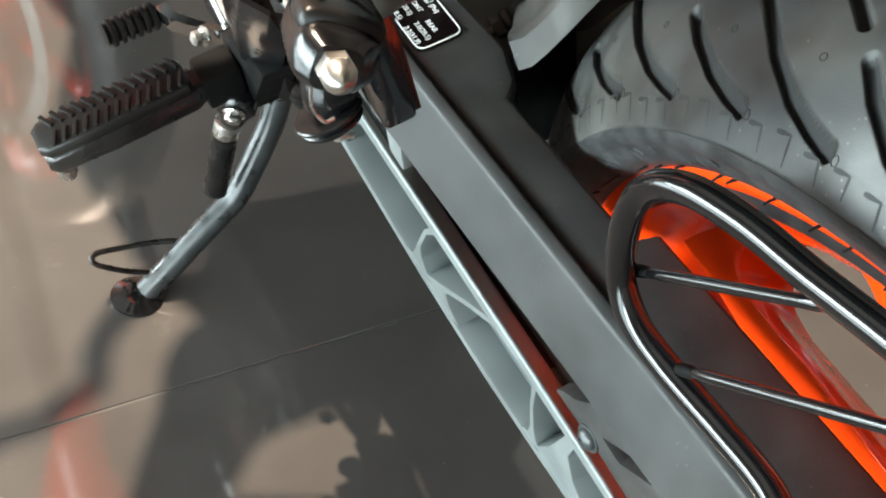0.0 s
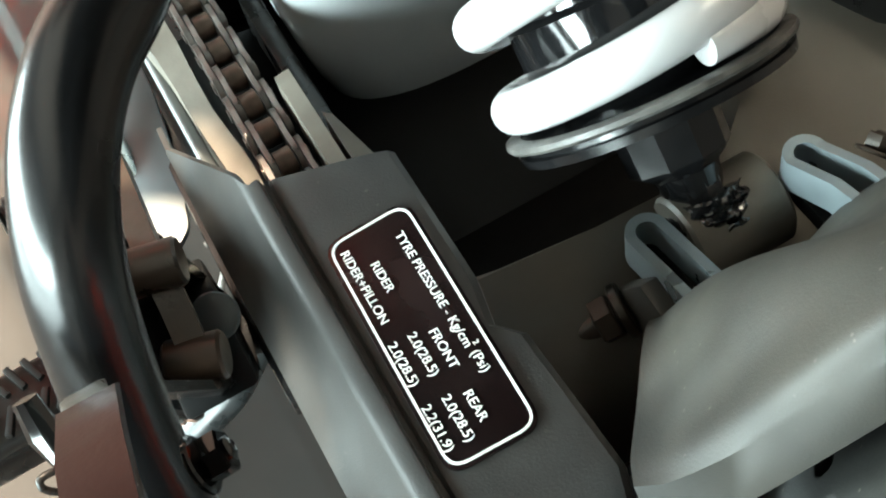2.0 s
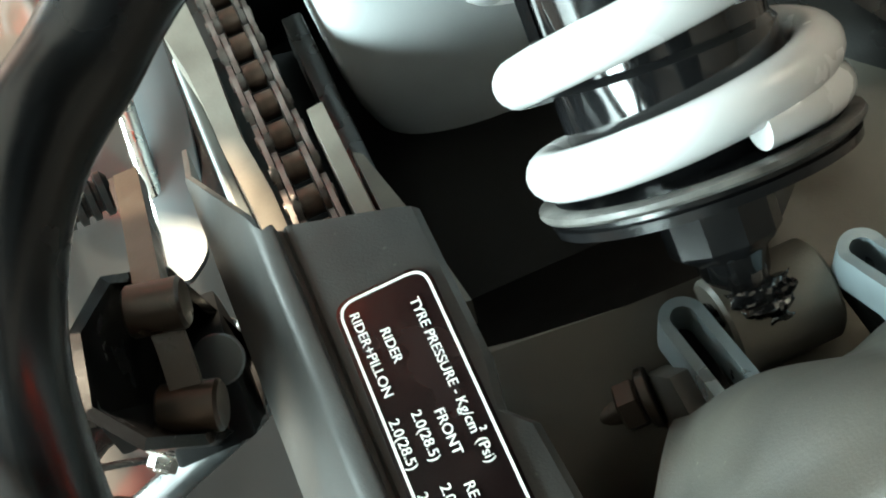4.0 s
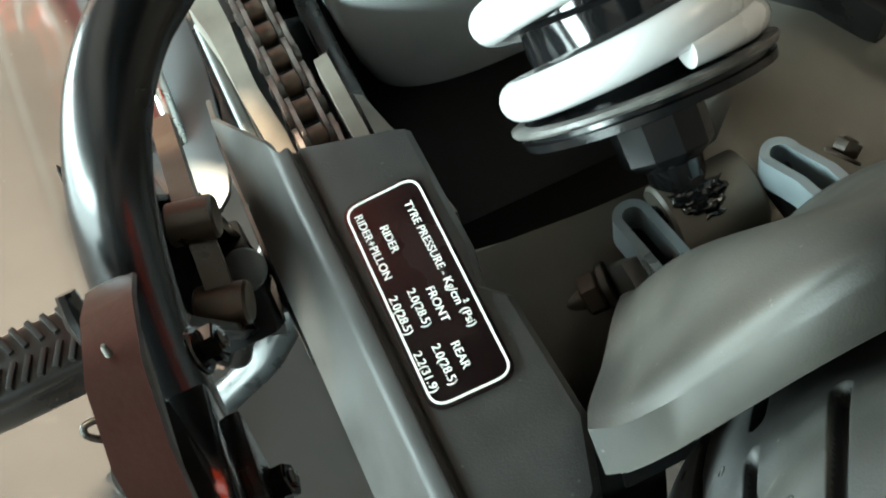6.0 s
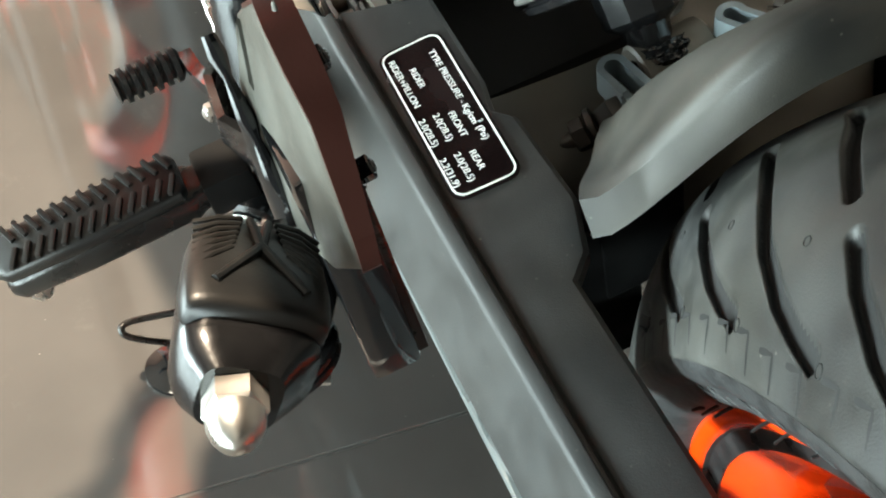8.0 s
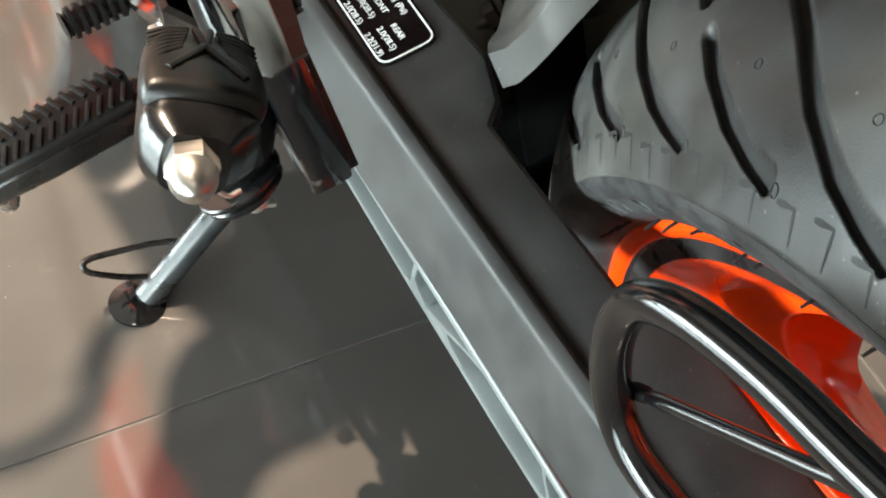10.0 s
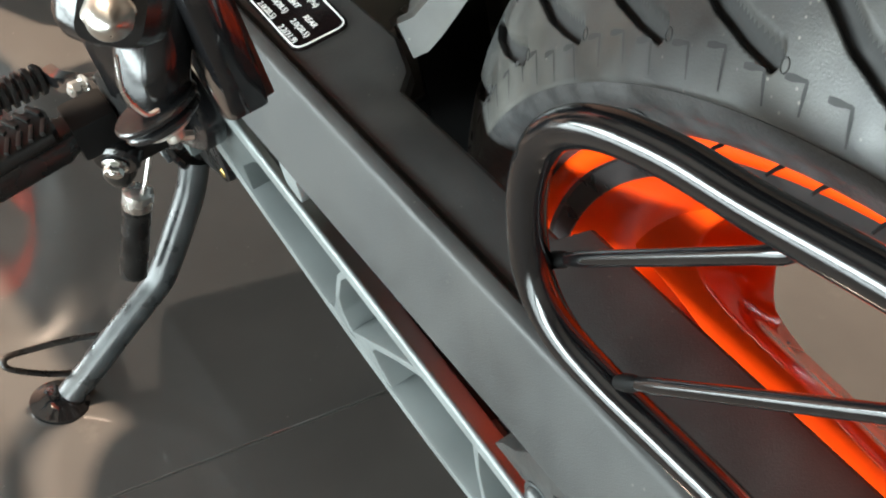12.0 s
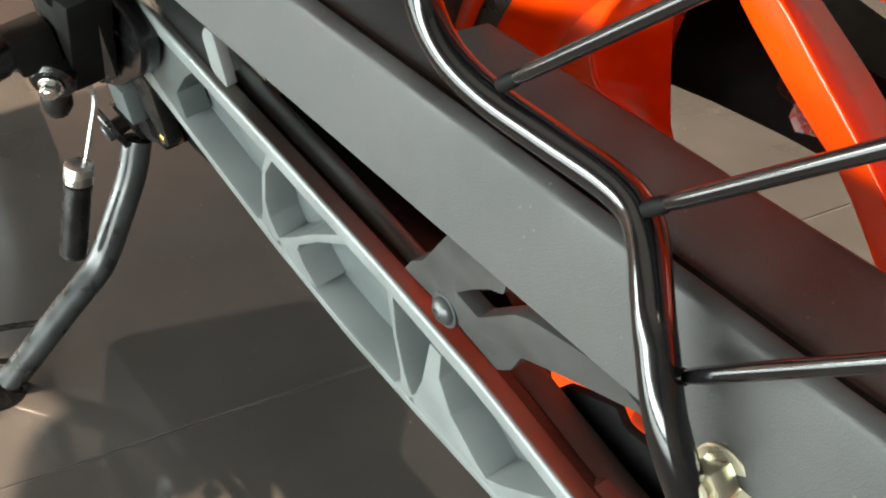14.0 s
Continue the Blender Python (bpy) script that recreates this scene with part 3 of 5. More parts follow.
for xa, a, xb, b, w in ((-0.052, 33.6, -0.062, 32.9, 0.0004), (-0.048, 29.2, -0.060, 28.4, 0.0004), (-0.044, 37.6, -0.052, 37.0, 0.0003)):
    sc = bmesh.new()
    ribbon(sc, ((xa, a), (xb, b)), w, 0.00012, 14)
    part("scuff_mark", sc, M_SCUFF, tyre, "thin pale scratch")

# swingarm, left side: rails and ribs round shallow pockets
TOP_U = [(0.56, 0.386), (0.41, 0.3765), (0.26, 0.3565), (0.18, 0.3450), (0.11, 0.3320), (0.06, 0.3150), (-0.05, 0.2900)]
BOT_L = [(0.56, 0.325), (0.444, 0.3020), (0.313, 0.2670), (0.239, 0.2540), (0.181, 0.2500), (0.124, 0.2480), (-0.05, 0.2480)]
BOT_U = [(-0.05, 0.2560), (0.124, 0.2560), (0.181, 0.2580), (0.239, 0.2620), (0.313, 0.2750), (0.40, 0.2990), (0.43, 0.3110), (0.46, 0.3300), (0.56, 0.332)]
LOW_U = [(y, z - 0.018) for y, z in TOP_U]
swing = part("swingarm", prism(LOW_U + BOT_L[::-1], -0.104, -0.092, 0.001), M_ALU_SHADE, bike, "cast grey alloy swingarm with open ribs")
rail = []
for k in range(49):
    y = 0.56 - 0.61 * k / 48
    zu = float(np.interp(y, *np.array(TOP_U[::-1]).T))
    zl = zu - 0.0105
    rail.append([(-0.1240, y, zl), (-0.1243, y, zu - 0.0016), (-0.1236, y, zu - 0.0004), (-0.1226, y, zu), (-0.1214, y, zu - 0.0005), (-0.1135, y, zu - 0.0052), (-0.1128, y, zu - 0.0066), (-0.1128, y, zl)])
part("top_rail", loft(bmesh.new(), rail, close=True), M_ALU, swing, angle=50)
part("bottom_rail", prism(BOT_L + BOT_U, -0.122, -0.100, 0.0022), M_ALU, swing)
for rib in ([(0.336, 0.276), (0.322, 0.2815), (0.3165, 0.291), (0.3115, 0.302), (0.2985, 0.328), (0.282, 0.349), (0.275, 0.348), (0.2950, 0.327), (0.3075, 0.302), (0.3085, 0.291), (0.3050, 0.283), (0.299, 0.276), (0.318, 0.270)],
            [(0.314, 0.272), (0.302, 0.2815), (0.285, 0.2925), (0.255, 0.3135), (0.216, 0.338), (0.209, 0.336), (0.250, 0.3115), (0.276, 0.2930), (0.2805, 0.2870), (0.2775, 0.2790), (0.268, 0.270), (0.290, 0.264)],
            [(0.202, 0.256), (0.1915, 0.2645), (0.1885, 0.275), (0.1868, 0.300), (0.183, 0.330), (0.178, 0.329), (0.1838, 0.300), (0.1845, 0.275), (0.1835, 0.2665), (0.178, 0.256)],
            [(0.190, 0.256), (0.179, 0.2660), (0.168, 0.284), (0.152, 0.320), (0.144, 0.318), (0.150, 0.300), (0.146, 0.280), (0.130, 0.262), (0.118, 0.254)],
            [(0.132, 0.254), (0.112, 0.266), (0.085, 0.286), (0.062, 0.304), (0.050, 0.301), (0.080, 0.276), (0.100, 0.258), (0.10, 0.254)]):
    part("rib", prism(rib, -0.1215, -0.1025, 0.0010), M_ALU, swing)
part("inner_wall", prism([(0.56, 0.384), (0.26, 0.352), (0.16, 0.322), (0.14, 0.300), (0.14, 0.255), (0.24, 0.258), (0.56, 0.33)], -0.080, -0.072, 0.001), M_SATIN, swing)
# near-black sheet for the shade between the rail and the chain guard
part("shade_sheet", loft(bmesh.new(), [[(-0.1135, y, z - 0.0080), (-0.1110, y, z - 0.0090), (-0.1050, y, z - 0.0140), (-0.080, y, z - 0.020), (-0.072, y, z - 0.026)] for y, z in TOP_U if y > 0.15]), M_DEEP, swing)
# strip in the darker cast tone, for the shaded side of the rail
part("rail_flank", loft(bmesh.new(), [[(-0.1168, y, z - 0.008), (-0.1100, y, z - 0.011), (-0.1035, y, z - 0.0190)] for y, z in TOP_U if y < 0.30]), M_FLANK_SHADE, swing)
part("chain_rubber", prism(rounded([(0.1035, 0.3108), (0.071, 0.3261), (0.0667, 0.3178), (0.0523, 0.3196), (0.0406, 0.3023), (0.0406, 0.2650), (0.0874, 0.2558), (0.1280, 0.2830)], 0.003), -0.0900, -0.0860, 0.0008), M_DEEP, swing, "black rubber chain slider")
part("guard_tab", prism(rounded([(0.322, 0.374), (0.322, 0.394), (0.314, 0.402), (0.306, 0.402), (0.306, 0.371)], 0.004), -0.1236, -0.1180, 0.0015), M_ALU, swing)
part("front_web", prism([(0.555, 0.383), (0.41, 0.3740), (0.33, 0.3640), (0.341, 0.3600), (0.365, 0.3515), (0.382, 0.3400), (0.395, 0.3285), (0.405, 0.3200), (0.402, 0.304), (0.444, 0.305), (0.555, 0.329)], -0.1210, -0.1050, 0.001), M_FLANK_SHADE, swing)
part("inner_tube", tube([(-0.1035, 0.42, 0.3650), (-0.1035, 0.36, 0.3590), (-0.1035, 0.2870, 0.3480), (-0.1035, 0.2475, 0.3430), (-0.1035, 0.2095, 0.3365), (-0.1035, 0.15, 0.3250)], 0.0055, 18, 6), M_ALU_SHADE, swing)
# right arm, seen through the spokes
part("right_arm", prism([(0.50, 0.405), (0.30, 0.402), (0.18, 0.385), (0.12, 0.372), (-0.06, 0.355), (-0.06, 0.312), (0.11, 0.312), (0.162, 0.310), (0.208, 0.306), (0.25, 0.300), (0.50, 0.300)], 0.085, 0.118, 0.006), M_DEEP, swing, "black right arm behind the wheel")
# cross bridge with the shock mount
cross = bmesh.new()
BRIDGE = [(-0.10, 0.393), (-0.08, 0.390), (-0.06, 0.385), (-0.03, 0.377), (0.0, 0.374), (0.02, 0.385), (0.035, 0.412), (0.06, 0.440), (0.085, 0.458), (0.115, 0.468)]
loft(cross, [[(x, f, 0.330), (x, f - 0.003, 0.388 + 0.004 * math.cos(x * 18)), (x, f - 0.010, 0.405 + 0.004 * math.cos(x * 18)), (x, (f + 0.372) / 2 - 0.009, 0.413 + 0.004 * math.cos(x * 18)), (x, 0.350, 0.406), (x, 0.325, 0.392), (x, 0.318, 0.34)] for x, f in BRIDGE], close=True)
part("cross_bridge", cross, M_TAUPE, swing, "dusty grey cross bridge of the swingarm", angle=60)

# chain guard
def guard_right(y):
    keys = [(-0.2, -0.0725), (0.149, -0.0735), (0.153, -0.0848), (0.2535, -0.0855), (0.262, -0.077), (0.283, -0.0700), (0.327, -0.0715), (0.334, -0.0775), (0.349, -0.0745), (0.5, -0.0725)]
    return float(np.interp(y, *np.array(keys).T))


def guard_shell():
    bm = bmesh.new()
    sec = []
    ys = sorted(set([-0.14, -0.1, -0.05, 0.0, 0.05, 0.1, 0.149, 0.153, 0.18, 0.22, 0.2535, 0.262, 0.283, 0.30, 0.315, 0.327, 0.334, 0.349, 0.36, 0.375, 0.39, 0.40]))
    for i, y in enumerate(ys):
        xr = guard_right(y)
        last = i == len(ys) - 1
        # the mouth is cut slantwise: further ahead on its outer side
        f = lambda x, z: (x, y + (0.058 * min(1, max(0, (-0.1158 - x) / 0.0160)) + 0.012 * min(1, max(0, (xr - x) / 0.038)) if last else 0.0), z)
        sec.append([f(-0.1325, 0.4190), f(-0.1318, 0.4206), f(-0.1275, 0.4300), f(-0.1228, 0.4405), f(-0.1184, 0.4502), f(-0.1176, 0.4517), f(-0.1165, 0.4526), f(-0.1150, 0.4531), f(-0.1130, 0.4538), f(-0.1122, 0.4537), f(-0.1117, 0.4530), f(-0.1113, 0.4502),
                    f(-0.1098, 0.4499), f(-0.1094, 0.4506), f(-0.1088, 0.4516), f(-0.1078, 0.4520), f(-0.0980, 0.4520), f(xr - 0.006, 0.4523), f(xr - 0.002, 0.4518), f(xr, 0.4500), f(xr + 0.0003, 0.4470), f(xr + 0.0003, 0.4440)])
    loft(bm, sec)
    return shell(bm, 0.0022)


guard = part("chain_guard", guard_shell(), M_PLASTIC, bike, "black moulded plastic chain guard with scuffed edges", angle=28)
part("guard_tongue", prism(rounded([(0.4690, 0.4200), (0.5070, 0.3940), (0.4930, 0.3820), (0.4350, 0.3980), (0.4350, 0.4192)], 0.002), -0.1322, -0.1302, 0.0005), M_PLASTIC, guard)
BR = [(0.1558, 0.3603), (0.1484, 0.3688), (0.1387, 0.3753), (0.1136, 0.405), (0.0760, 0.4120), (0.0834, 0.3966), (0.0918, 0.3932), (0.1032, 0.3852), (0.1165, 0.3745), (0.1034, 0.3712), (0.0778, 0.3915), (0.0681, 0.3960), (0.0466, 0.4008), (0.0271, 0.4042), (0.0095, 0.3986), (0.0517, 0.3822), (0.0776, 0.3709), (0.0854, 0.3587), (0.0956, 0.3503), (0.1075, 0.3531), (0.1234, 0.3569)]
part("bracket", prism(rounded(BR, 0.0018, 4), -0.1235, -0.1160, 0.0007), M_PLASTIC, guard, "black plastic mounting bracket")
BD = Vector((-1, -0.05, 0.15)).normalized()
B0 = Vector((-0.1238, 0.1265, 0.3590))
head = spin(bmesh.new(), B0, B0 + BD * 0.0046, [(0, 0.0074), (0.22, 0.0074), (0.24, 0.0058), (0.45, 0.0056), (0.75, 0.0045), (0.92, 0.0030), (1.0, 0.0022), (0.8, 0.0016)], 28)
part("button_bolt", head, M_STAND, guard, "round-headed dark bolt on a washer")

# the tyre pressure label on it
LZ = 0.4532
label = part("label", prism(rounded([(-0.1078, 0.3015), (-0.1060, 0.3800), (-0.0790, 0.3810), (-0.0812, 0.3010)], 0.006, 5), LZ - 0.0010, LZ, 0.0, axis="z"), M_LABEL, guard, "glossy black tyre pressure label with white print")


def ring_outline(poly, width, z0, z1):
    """A flat frame of even width along an outline."""
    c = Vector((sum(p[0] for p in poly) / len(poly), sum(p[1] for p in poly) / len(poly)))
    inner = []
    n = len(poly)
    for i in range(n):
        a, b, d = (Vector(poly[k % n]) for k in (i - 1, i, i + 1))
        t = (d - a).normalized()
        nrm = Vector((-t.y, t.x))
        if nrm.dot(c - b) < 0:
            nrm = -nrm
        inner.append(b + nrm * width)
    bm = bmesh.new()
    for i in range(n):
        j = (i + 1) % n
        lo = [bm.verts.new((*p, z1)) for p in (poly[i], poly[j], inner[j], inner[i])]
        bm.faces.new(lo)
    bmesh.ops.remove_doubles(bm, verts=bm.verts, dist=1e-6)
    shell(bm, z1 - z0)
    return bm


part("label_border", ring_outline(rounded([(-0.1068, 0.3025), (-0.1050, 0.3790), (-0.0800, 0.3800), (-0.0822, 0.3020)], 0.0055, 6), 0.0007, LZ, LZ + 0.0003), M_WHITE, label, "white printed border")


def print_text(text, size, at, m, parent):
    cu = bpy.data.curves.new("print", "FONT")
    cu.body, cu.size, cu.extrude = text, size, 0.0001
    cu.offset = size * 0.004
    ob = bpy.data.objects.new("print", cu)
    scene.collection.objects.link(ob)
    bpy.context.view_layer.update()
    me = bpy.data.meshes.new_from_object(ob.evaluated_get(bpy.context.evaluated_depsgraph_get()))
    bpy.data.objects.remove(ob)
    me.transform(Matrix.Translation((*at, LZ + 0.0002)) @ m)
    me.materials.clear()
    me.materials.append(M_WHITE)
    out = new("print", me)
    out.parent = parent
    return out


LT = pose(0, 0, 0, 0, 0, -90.6) @ Matrix.Diagonal((1.12, 1.0, 1.0, 1.0))
for text, x, y in (("TYRE PRESSURE - Kg/cm", -0.0872, 0.3720), ("(Psi)", -0.0872, 0.3285), ("RIDER", -0.0972, 0.3672), ("RIDER+PILLON", -0.1027, 0.3750), ("FRONT", -0.0934, 0.3400), ("REAR", -0.0943, 0.3195), ("2.0(28.5)", -0.0987, 0.3420), ("2.0(28.5)", -0.1044, 0.3422), ("2.0(28.5)", -0.0996, 0.3213), ("2.2(31.9)", -0.1052, 0.3216)):
    print_text(text, 0.0036, (x, y), LT, label)
print_text("2", 0.0023, (-0.0853, 0.3310), LT, label)

# saree guard: a bent tube loop with thin rods
LOOP = [(-0.1290, -0.0560, 0.330), (-0.1400, -0.0419, 0.3830), (-0.1429, -0.0234, 0.4301), (-0.1352, -0.0094, 0.4516), (-0.1289, -0.0007, 0.4598), (-0.1216, 0.0089, 0.4659), (-0.1166, 0.0190, 0.4685), (-0.1148, 0.0325, 0.4694), (-0.1156, 0.0557, 0.4702), (-0.1179, 0.0843, 0.4734), (-0.1201, 0.1019, 0.4825), (-0.1189, 0.1131, 0.4980), (-0.1152, 0.1165, 0.5217), (-0.1098, 0.1123, 0.5422), (-0.1059, 0.0958, 0.5559), (-0.1021, 0.0706, 0.5618), (-0.0998, 0.0420, 0.5645), (-0.0979, 0.0029, 0.5713), (-0.0962, -0.0516, 0.5790), (-0.0950, -0.1500, 0.5860), (-0.0950, -0.2200, 0.5750), (-0.0960, -0.2500, 0.5400), (-0.0980, -0.2400, 0.5000)]
saree = part("saree_guard", tube(LOOP, 0.0058, 20, 8), M_TUBE, bike, "glossy black bent tube guard beside the wheel")
ROD = Vector((0.170, -0.790, 0.590)).normalized()
for a, reach in (((-0.1116, 0.1092, 0.4991), 0.094), ((-0.1166, 0.0727, 0.4840), 0.165), ((-0.1187, 0.0070, 0.4784), 0.165), ((-0.1325, -0.0143, 0.4422), 0.180)):
    va, vb = Vector(a), Vector(a) + ROD * reach
    lug = spin(bmesh.new(), va - ROD * 0.006, va + ROD * 0.004, [(0, 0.0020), (0.3, 0.0026), (0.75, 0.0025), (1, 0.0019)], 14)
    part("weld_lug", lug, M_DEEP, saree)
    rod = sweep(bmesh.new(), [va, va + ROD * 0.003, va + ROD * 0.010, va + ROD * 0.016, vb - ROD * 0.014, vb - ROD * 0.006, vb], [0.0013, 0.0020, 0.0024, 0.0024, 0.0024, 0.0026, 0.0014], 16)
    part("rod", rod, M_TUBE, saree)
# axle block, and the bolt that holds the saree guard
part("axle_block", box((-0.112, -0.005, 0.298), (0.030, 0.075, 0.040), 0.004), M_ALU, bike)
part("guard_stay", cyl((-0.1300, -0.0297, 0.4160), (-0.1220, -0.029, 0.4140), 0.0088, seg=28, edge=0.0008), M_SATIN, saree)
ax_nut = hexnut((-0.1325, -0.030, 0.4165), (-0.1410, -0.031, 0.4190), 0.0072)
join(ax_nut, cyl((-0.1300, -0.0297, 0.4160), (-0.1330, -0.030, 0.4167), 0.0098, seg=32, edge=0.0005))
join(ax_nut, cyl((-0.1400, -0.031, 0.4188), (-0.1440, -0.0315, 0.4200), 0.0046, seg=24, edge=0.0008))
part("flange_nut", ax_nut, M_NUT, saree, "bright zinc flange nut")

# rear inner mudguard: rows across, from the rear lip over the hump to the front edge
HUG = [(0.0745, 0.080, 0.2396, 0.5140, 0.2628, 0.4550), (0.0745, 0.080, 0.2430, 0.5300, 0.2710, 0.4670), (0.0710, 0.080, 0.2500, 0.5345, 0.2780, 0.4640), (0.0655, 0.079, 0.2640, 0.5235, 0.2860, 0.4575), (0.0585, 0.076, 0.2810, 0.5030, 0.2960, 0.4490), (0.0490, 0.070, 0.2990, 0.4770, 0.3090, 0.4450), (0.0400, 0.062, 0.3140, 0.4530, 0.3200, 0.4360), (0.0320, 0.055, 0.3240, 0.4300, 0.3260, 0.4120), (0.0300, 0.052, 0.3280, 0.3980, 0.3260, 0.3920)]


def hugger_shell():
    bm = bmesh.new()
    sec = []
    for i, (wl, wr, yc, zc, ys, zs) in enumerate(HUG):
        row = []
        for k in range(-14, 15):
            u = k / 14
            f, g = abs(u) ** (2.0 + 0.7 * max(0, i - 3)), 1 - (1 - min(1, abs(u) / 0.97) ** (2.2 + max(0, i - 3))) ** 1.35
            x = (wl if u < 0 else wr) * u
            # a hollow at the front makes room for the shock absorber
            dip = 0.005 * math.exp(-((x - 0.004) / 0.014) ** 2) * min(1, max(0, i - 3) / 3)
            row.append((x, yc + (ys - yc) * f - dip, zc + (zs - zc) * g - dip * 0.3))
        sec.append(row)
    cols = [smooth_line([r[k] for r in sec[1:]], 4) for k in range(29)]
    loft(bm, [[Vector(p) for p in sec[0]]] + [[c[i] for c in cols] for i in range(len(cols[0]))])
    return shell(bm, 0.0025)


hugger = part("rear_mudguard", hugger_shell(), M_HUGGER, bike, "dusty grey-black plastic inner mudguard", angle=55)


def slot_tab(x, y0, z0, y1, z1):
    """A long steel loop that stands out ahead of the mudguard."""
    w = 0.0048
    line = [Vector((x + w, y0 - 0.010, z0 + 0.003)), Vector((x + w, y0, z0))]
    for k in range(13):
        a = math.pi * k / 12
        line.append(Vector((x + w * math.cos(a), y1 - w + w * math.sin(a), z1)))
    line += [Vector((x - w, y0, z0)), Vector((x - w, y0 - 0.010, z0 + 0.003))]
    sec = []
    for p in line:
        c = Vector((x, min(p.y, y1 - w), p.z))
        o = (p - c).normalized()
        sec.append([p + o * 0.0018, p - o * 0.0013, p - o * 0.0013 - Vector((0, 0, 0.012)), p + o * 0.0022 - Vector((0, 0, 0.012))])
    bm = loft(bmesh.new(), sec, close=True)
    part("slot_tab", bevelled(bm, 0.0005, 2, 40), M_TAB, hugger, "long slotted blue-grey steel tab", angle=50)
    # near-black plate below the loop, for the shade down in the slot
    part("slot_shade", prism(rounded([(x - 0.0045, 0.315), (x - 0.0045, y1), (x + 0.0045, y1), (x + 0.0045, 0.315)], 0.0044), z1 - 0.019, z1 - 0.0125, 0, axis="z"), M_DEEP, hugger)


slot_tab(-0.0215, 0.331, 0.4325, 0.3545, 0.4265)
slot_tab(0.0275, 0.324, 0.4450, 0.3475, 0.4340)
# near-black sheets added to give the gap its deep shade
part("gap_shade_side", prism([(0.292, 0.4380), (0.335, 0.4200), (0.340, 0.300), (0.292, 0.300)], -0.0795, -0.0765, 0.001), M_DEEP, hugger, "near-black sheet that darkens the gap beside the tyre")
part("gap_shade", box((-0.0380, 0.3000, 0.3950), (0.0360, 0.0040, 0.0850), 0.001), M_DEEP, hugger, "near-black sheet that darkens the gap ahead of the tyre")
part("gap_shade", box((-0.0600, 0.3020, 0.3500), (0.0410, 0.0040, 0.0950), 0.001), M_DEEP, hugger)
part("bolt_shank", cyl((-0.034, 0.343, 0.404), (-0.052, 0.346, 0.398), 0.0042, seg=20, edge=0.0006), M_BRONZE, hugger)
nut = hexnut((-0.0375, 0.3435, 0.403), (-0.0435, 0.3445, 0.401), 0.0075)
join(nut, cyl((-0.0335, 0.343, 0.4042), (-0.0365, 0.3435, 0.4032), 0.0088, seg=28, edge=0.0005))
part("flange_nut", nut, M_BRONZE, hugger, "dull bronze flange nut")
part("mount_web", prism([(0.31, 0.37), (0.31, 0.425), (0.335, 0.428), (0.350, 0.405), (0.352, 0.37)], -0.034, -0.026, 0.002), M_HUGGER, hugger)

# shock absorber
S0, SD = Vector((-0.001, 0.352, 0.418)), Vector((0.02, 0.70, 0.71)).normalized()
shock_body = bmesh.new()
at = lambda d: S0 + SD * d
spin(shock_body, at(0.0), at(0.30), [(0, 0.0085), (0.03, 0.0095), (0.045, 0.0105), (0.055, 0.0110), (0.115, 0.0120), (0.14, 0.026), (0.17, 0.0300), (0.19, 0.0312), (0.235, 0.0312), (0.242, 0.0296), (1.0, 0.0296)], 40)
shock = part("shock_absorber", shock_body, M_GLOSS, bike, "black shock absorber with a white coil spring", angle=30)
cup = spin(bmesh.new(), at(0.0325), at(0.0420), [(0, 0.022), (0.10, 0.038), (0.2, 0.0425), (0.48, 0.0430), (0.52, 0.0410), (0.68, 0.0410), (0.72, 0.0440), (0.95, 0.0445), (1.0, 0.0430)], 64)
part("cup_rim", spin(bmesh.new(), at(0.0396), at(0.0424), [(0, 0.0446), (0.3, 0.0452), (0.8, 0.0450), (1, 0.0436), (1, 0.040)], 64, cap=False), M_WORN, shock, "worn grey rim of the spring seat")
part("spring_cup", cup, M_ENAMEL, shock, "black spring seat with a worn rim")
e1 = (Vector((1, 0, 0)) - SD * SD.x).normalized()
e2 = SD.cross(e1)
coil, turns, WIRE = [], 4.3, 0.0069
for k in range(int(turns * 48) + 1):
    a = 2 * math.pi * k / 48
    t = k / 48
    rise = 0.0490 if t < 0.45 else 0.0490 + 0.0225 * (t - 0.45) ** 2 if t < 1.15 else 0.0600 + 0.0300 * (t - 1.15)
    a0 = radians(-84)
    coil.append(at(rise) + (e1 * math.cos(a + a0) + e2 * math.sin(a + a0)) * 0.0384)
part("coil_spring", sweep(bmesh.new(), coil, [WIRE * min(1, 0.80 + 0.20 * k / 12) for k in range(len(coil))], 18), M_SPRING, shock, "white painted coil spring")
for k in range(5):
    a = 2 * math.pi * k / 5 + 0.4
    o = e1 * math.cos(a) + e2 * math.sin(a)
    s = o.cross(SD)
    p = at(0.108) + o * 0.0278
    fl = bmesh.new()
    loft(fl, [[p + s * 0.009 + o * 0.001 + SD * h, p + s * 0.0085 + o * 0.004 + SD * h, p - s * 0.0085 + o * 0.004 + SD * h, p - s * 0.009 + o * 0.001 + SD * h] for h in (-0.03, 0.05)], close=True)
    part("damper_facet", fl, M_GLOSS, shock)
part("shaft_boot", spin(bmesh.new(), at(-0.004), at(0.0365), [(0, 0.0092), (0.36, 0.0096), (0.42, 0.0104), (0.50, 0.0150), (0.53, 0.0160), (0.97, 0.0166), (1, 0.0160)], 10), M_ENAMEL, shock, "black lower shaft collar", angle=20)
film_rng = random.Random(5)
film_bm = bmesh.new()
film_c = Vector((0.001, 0.3525, 0.4225))
film_rows = []
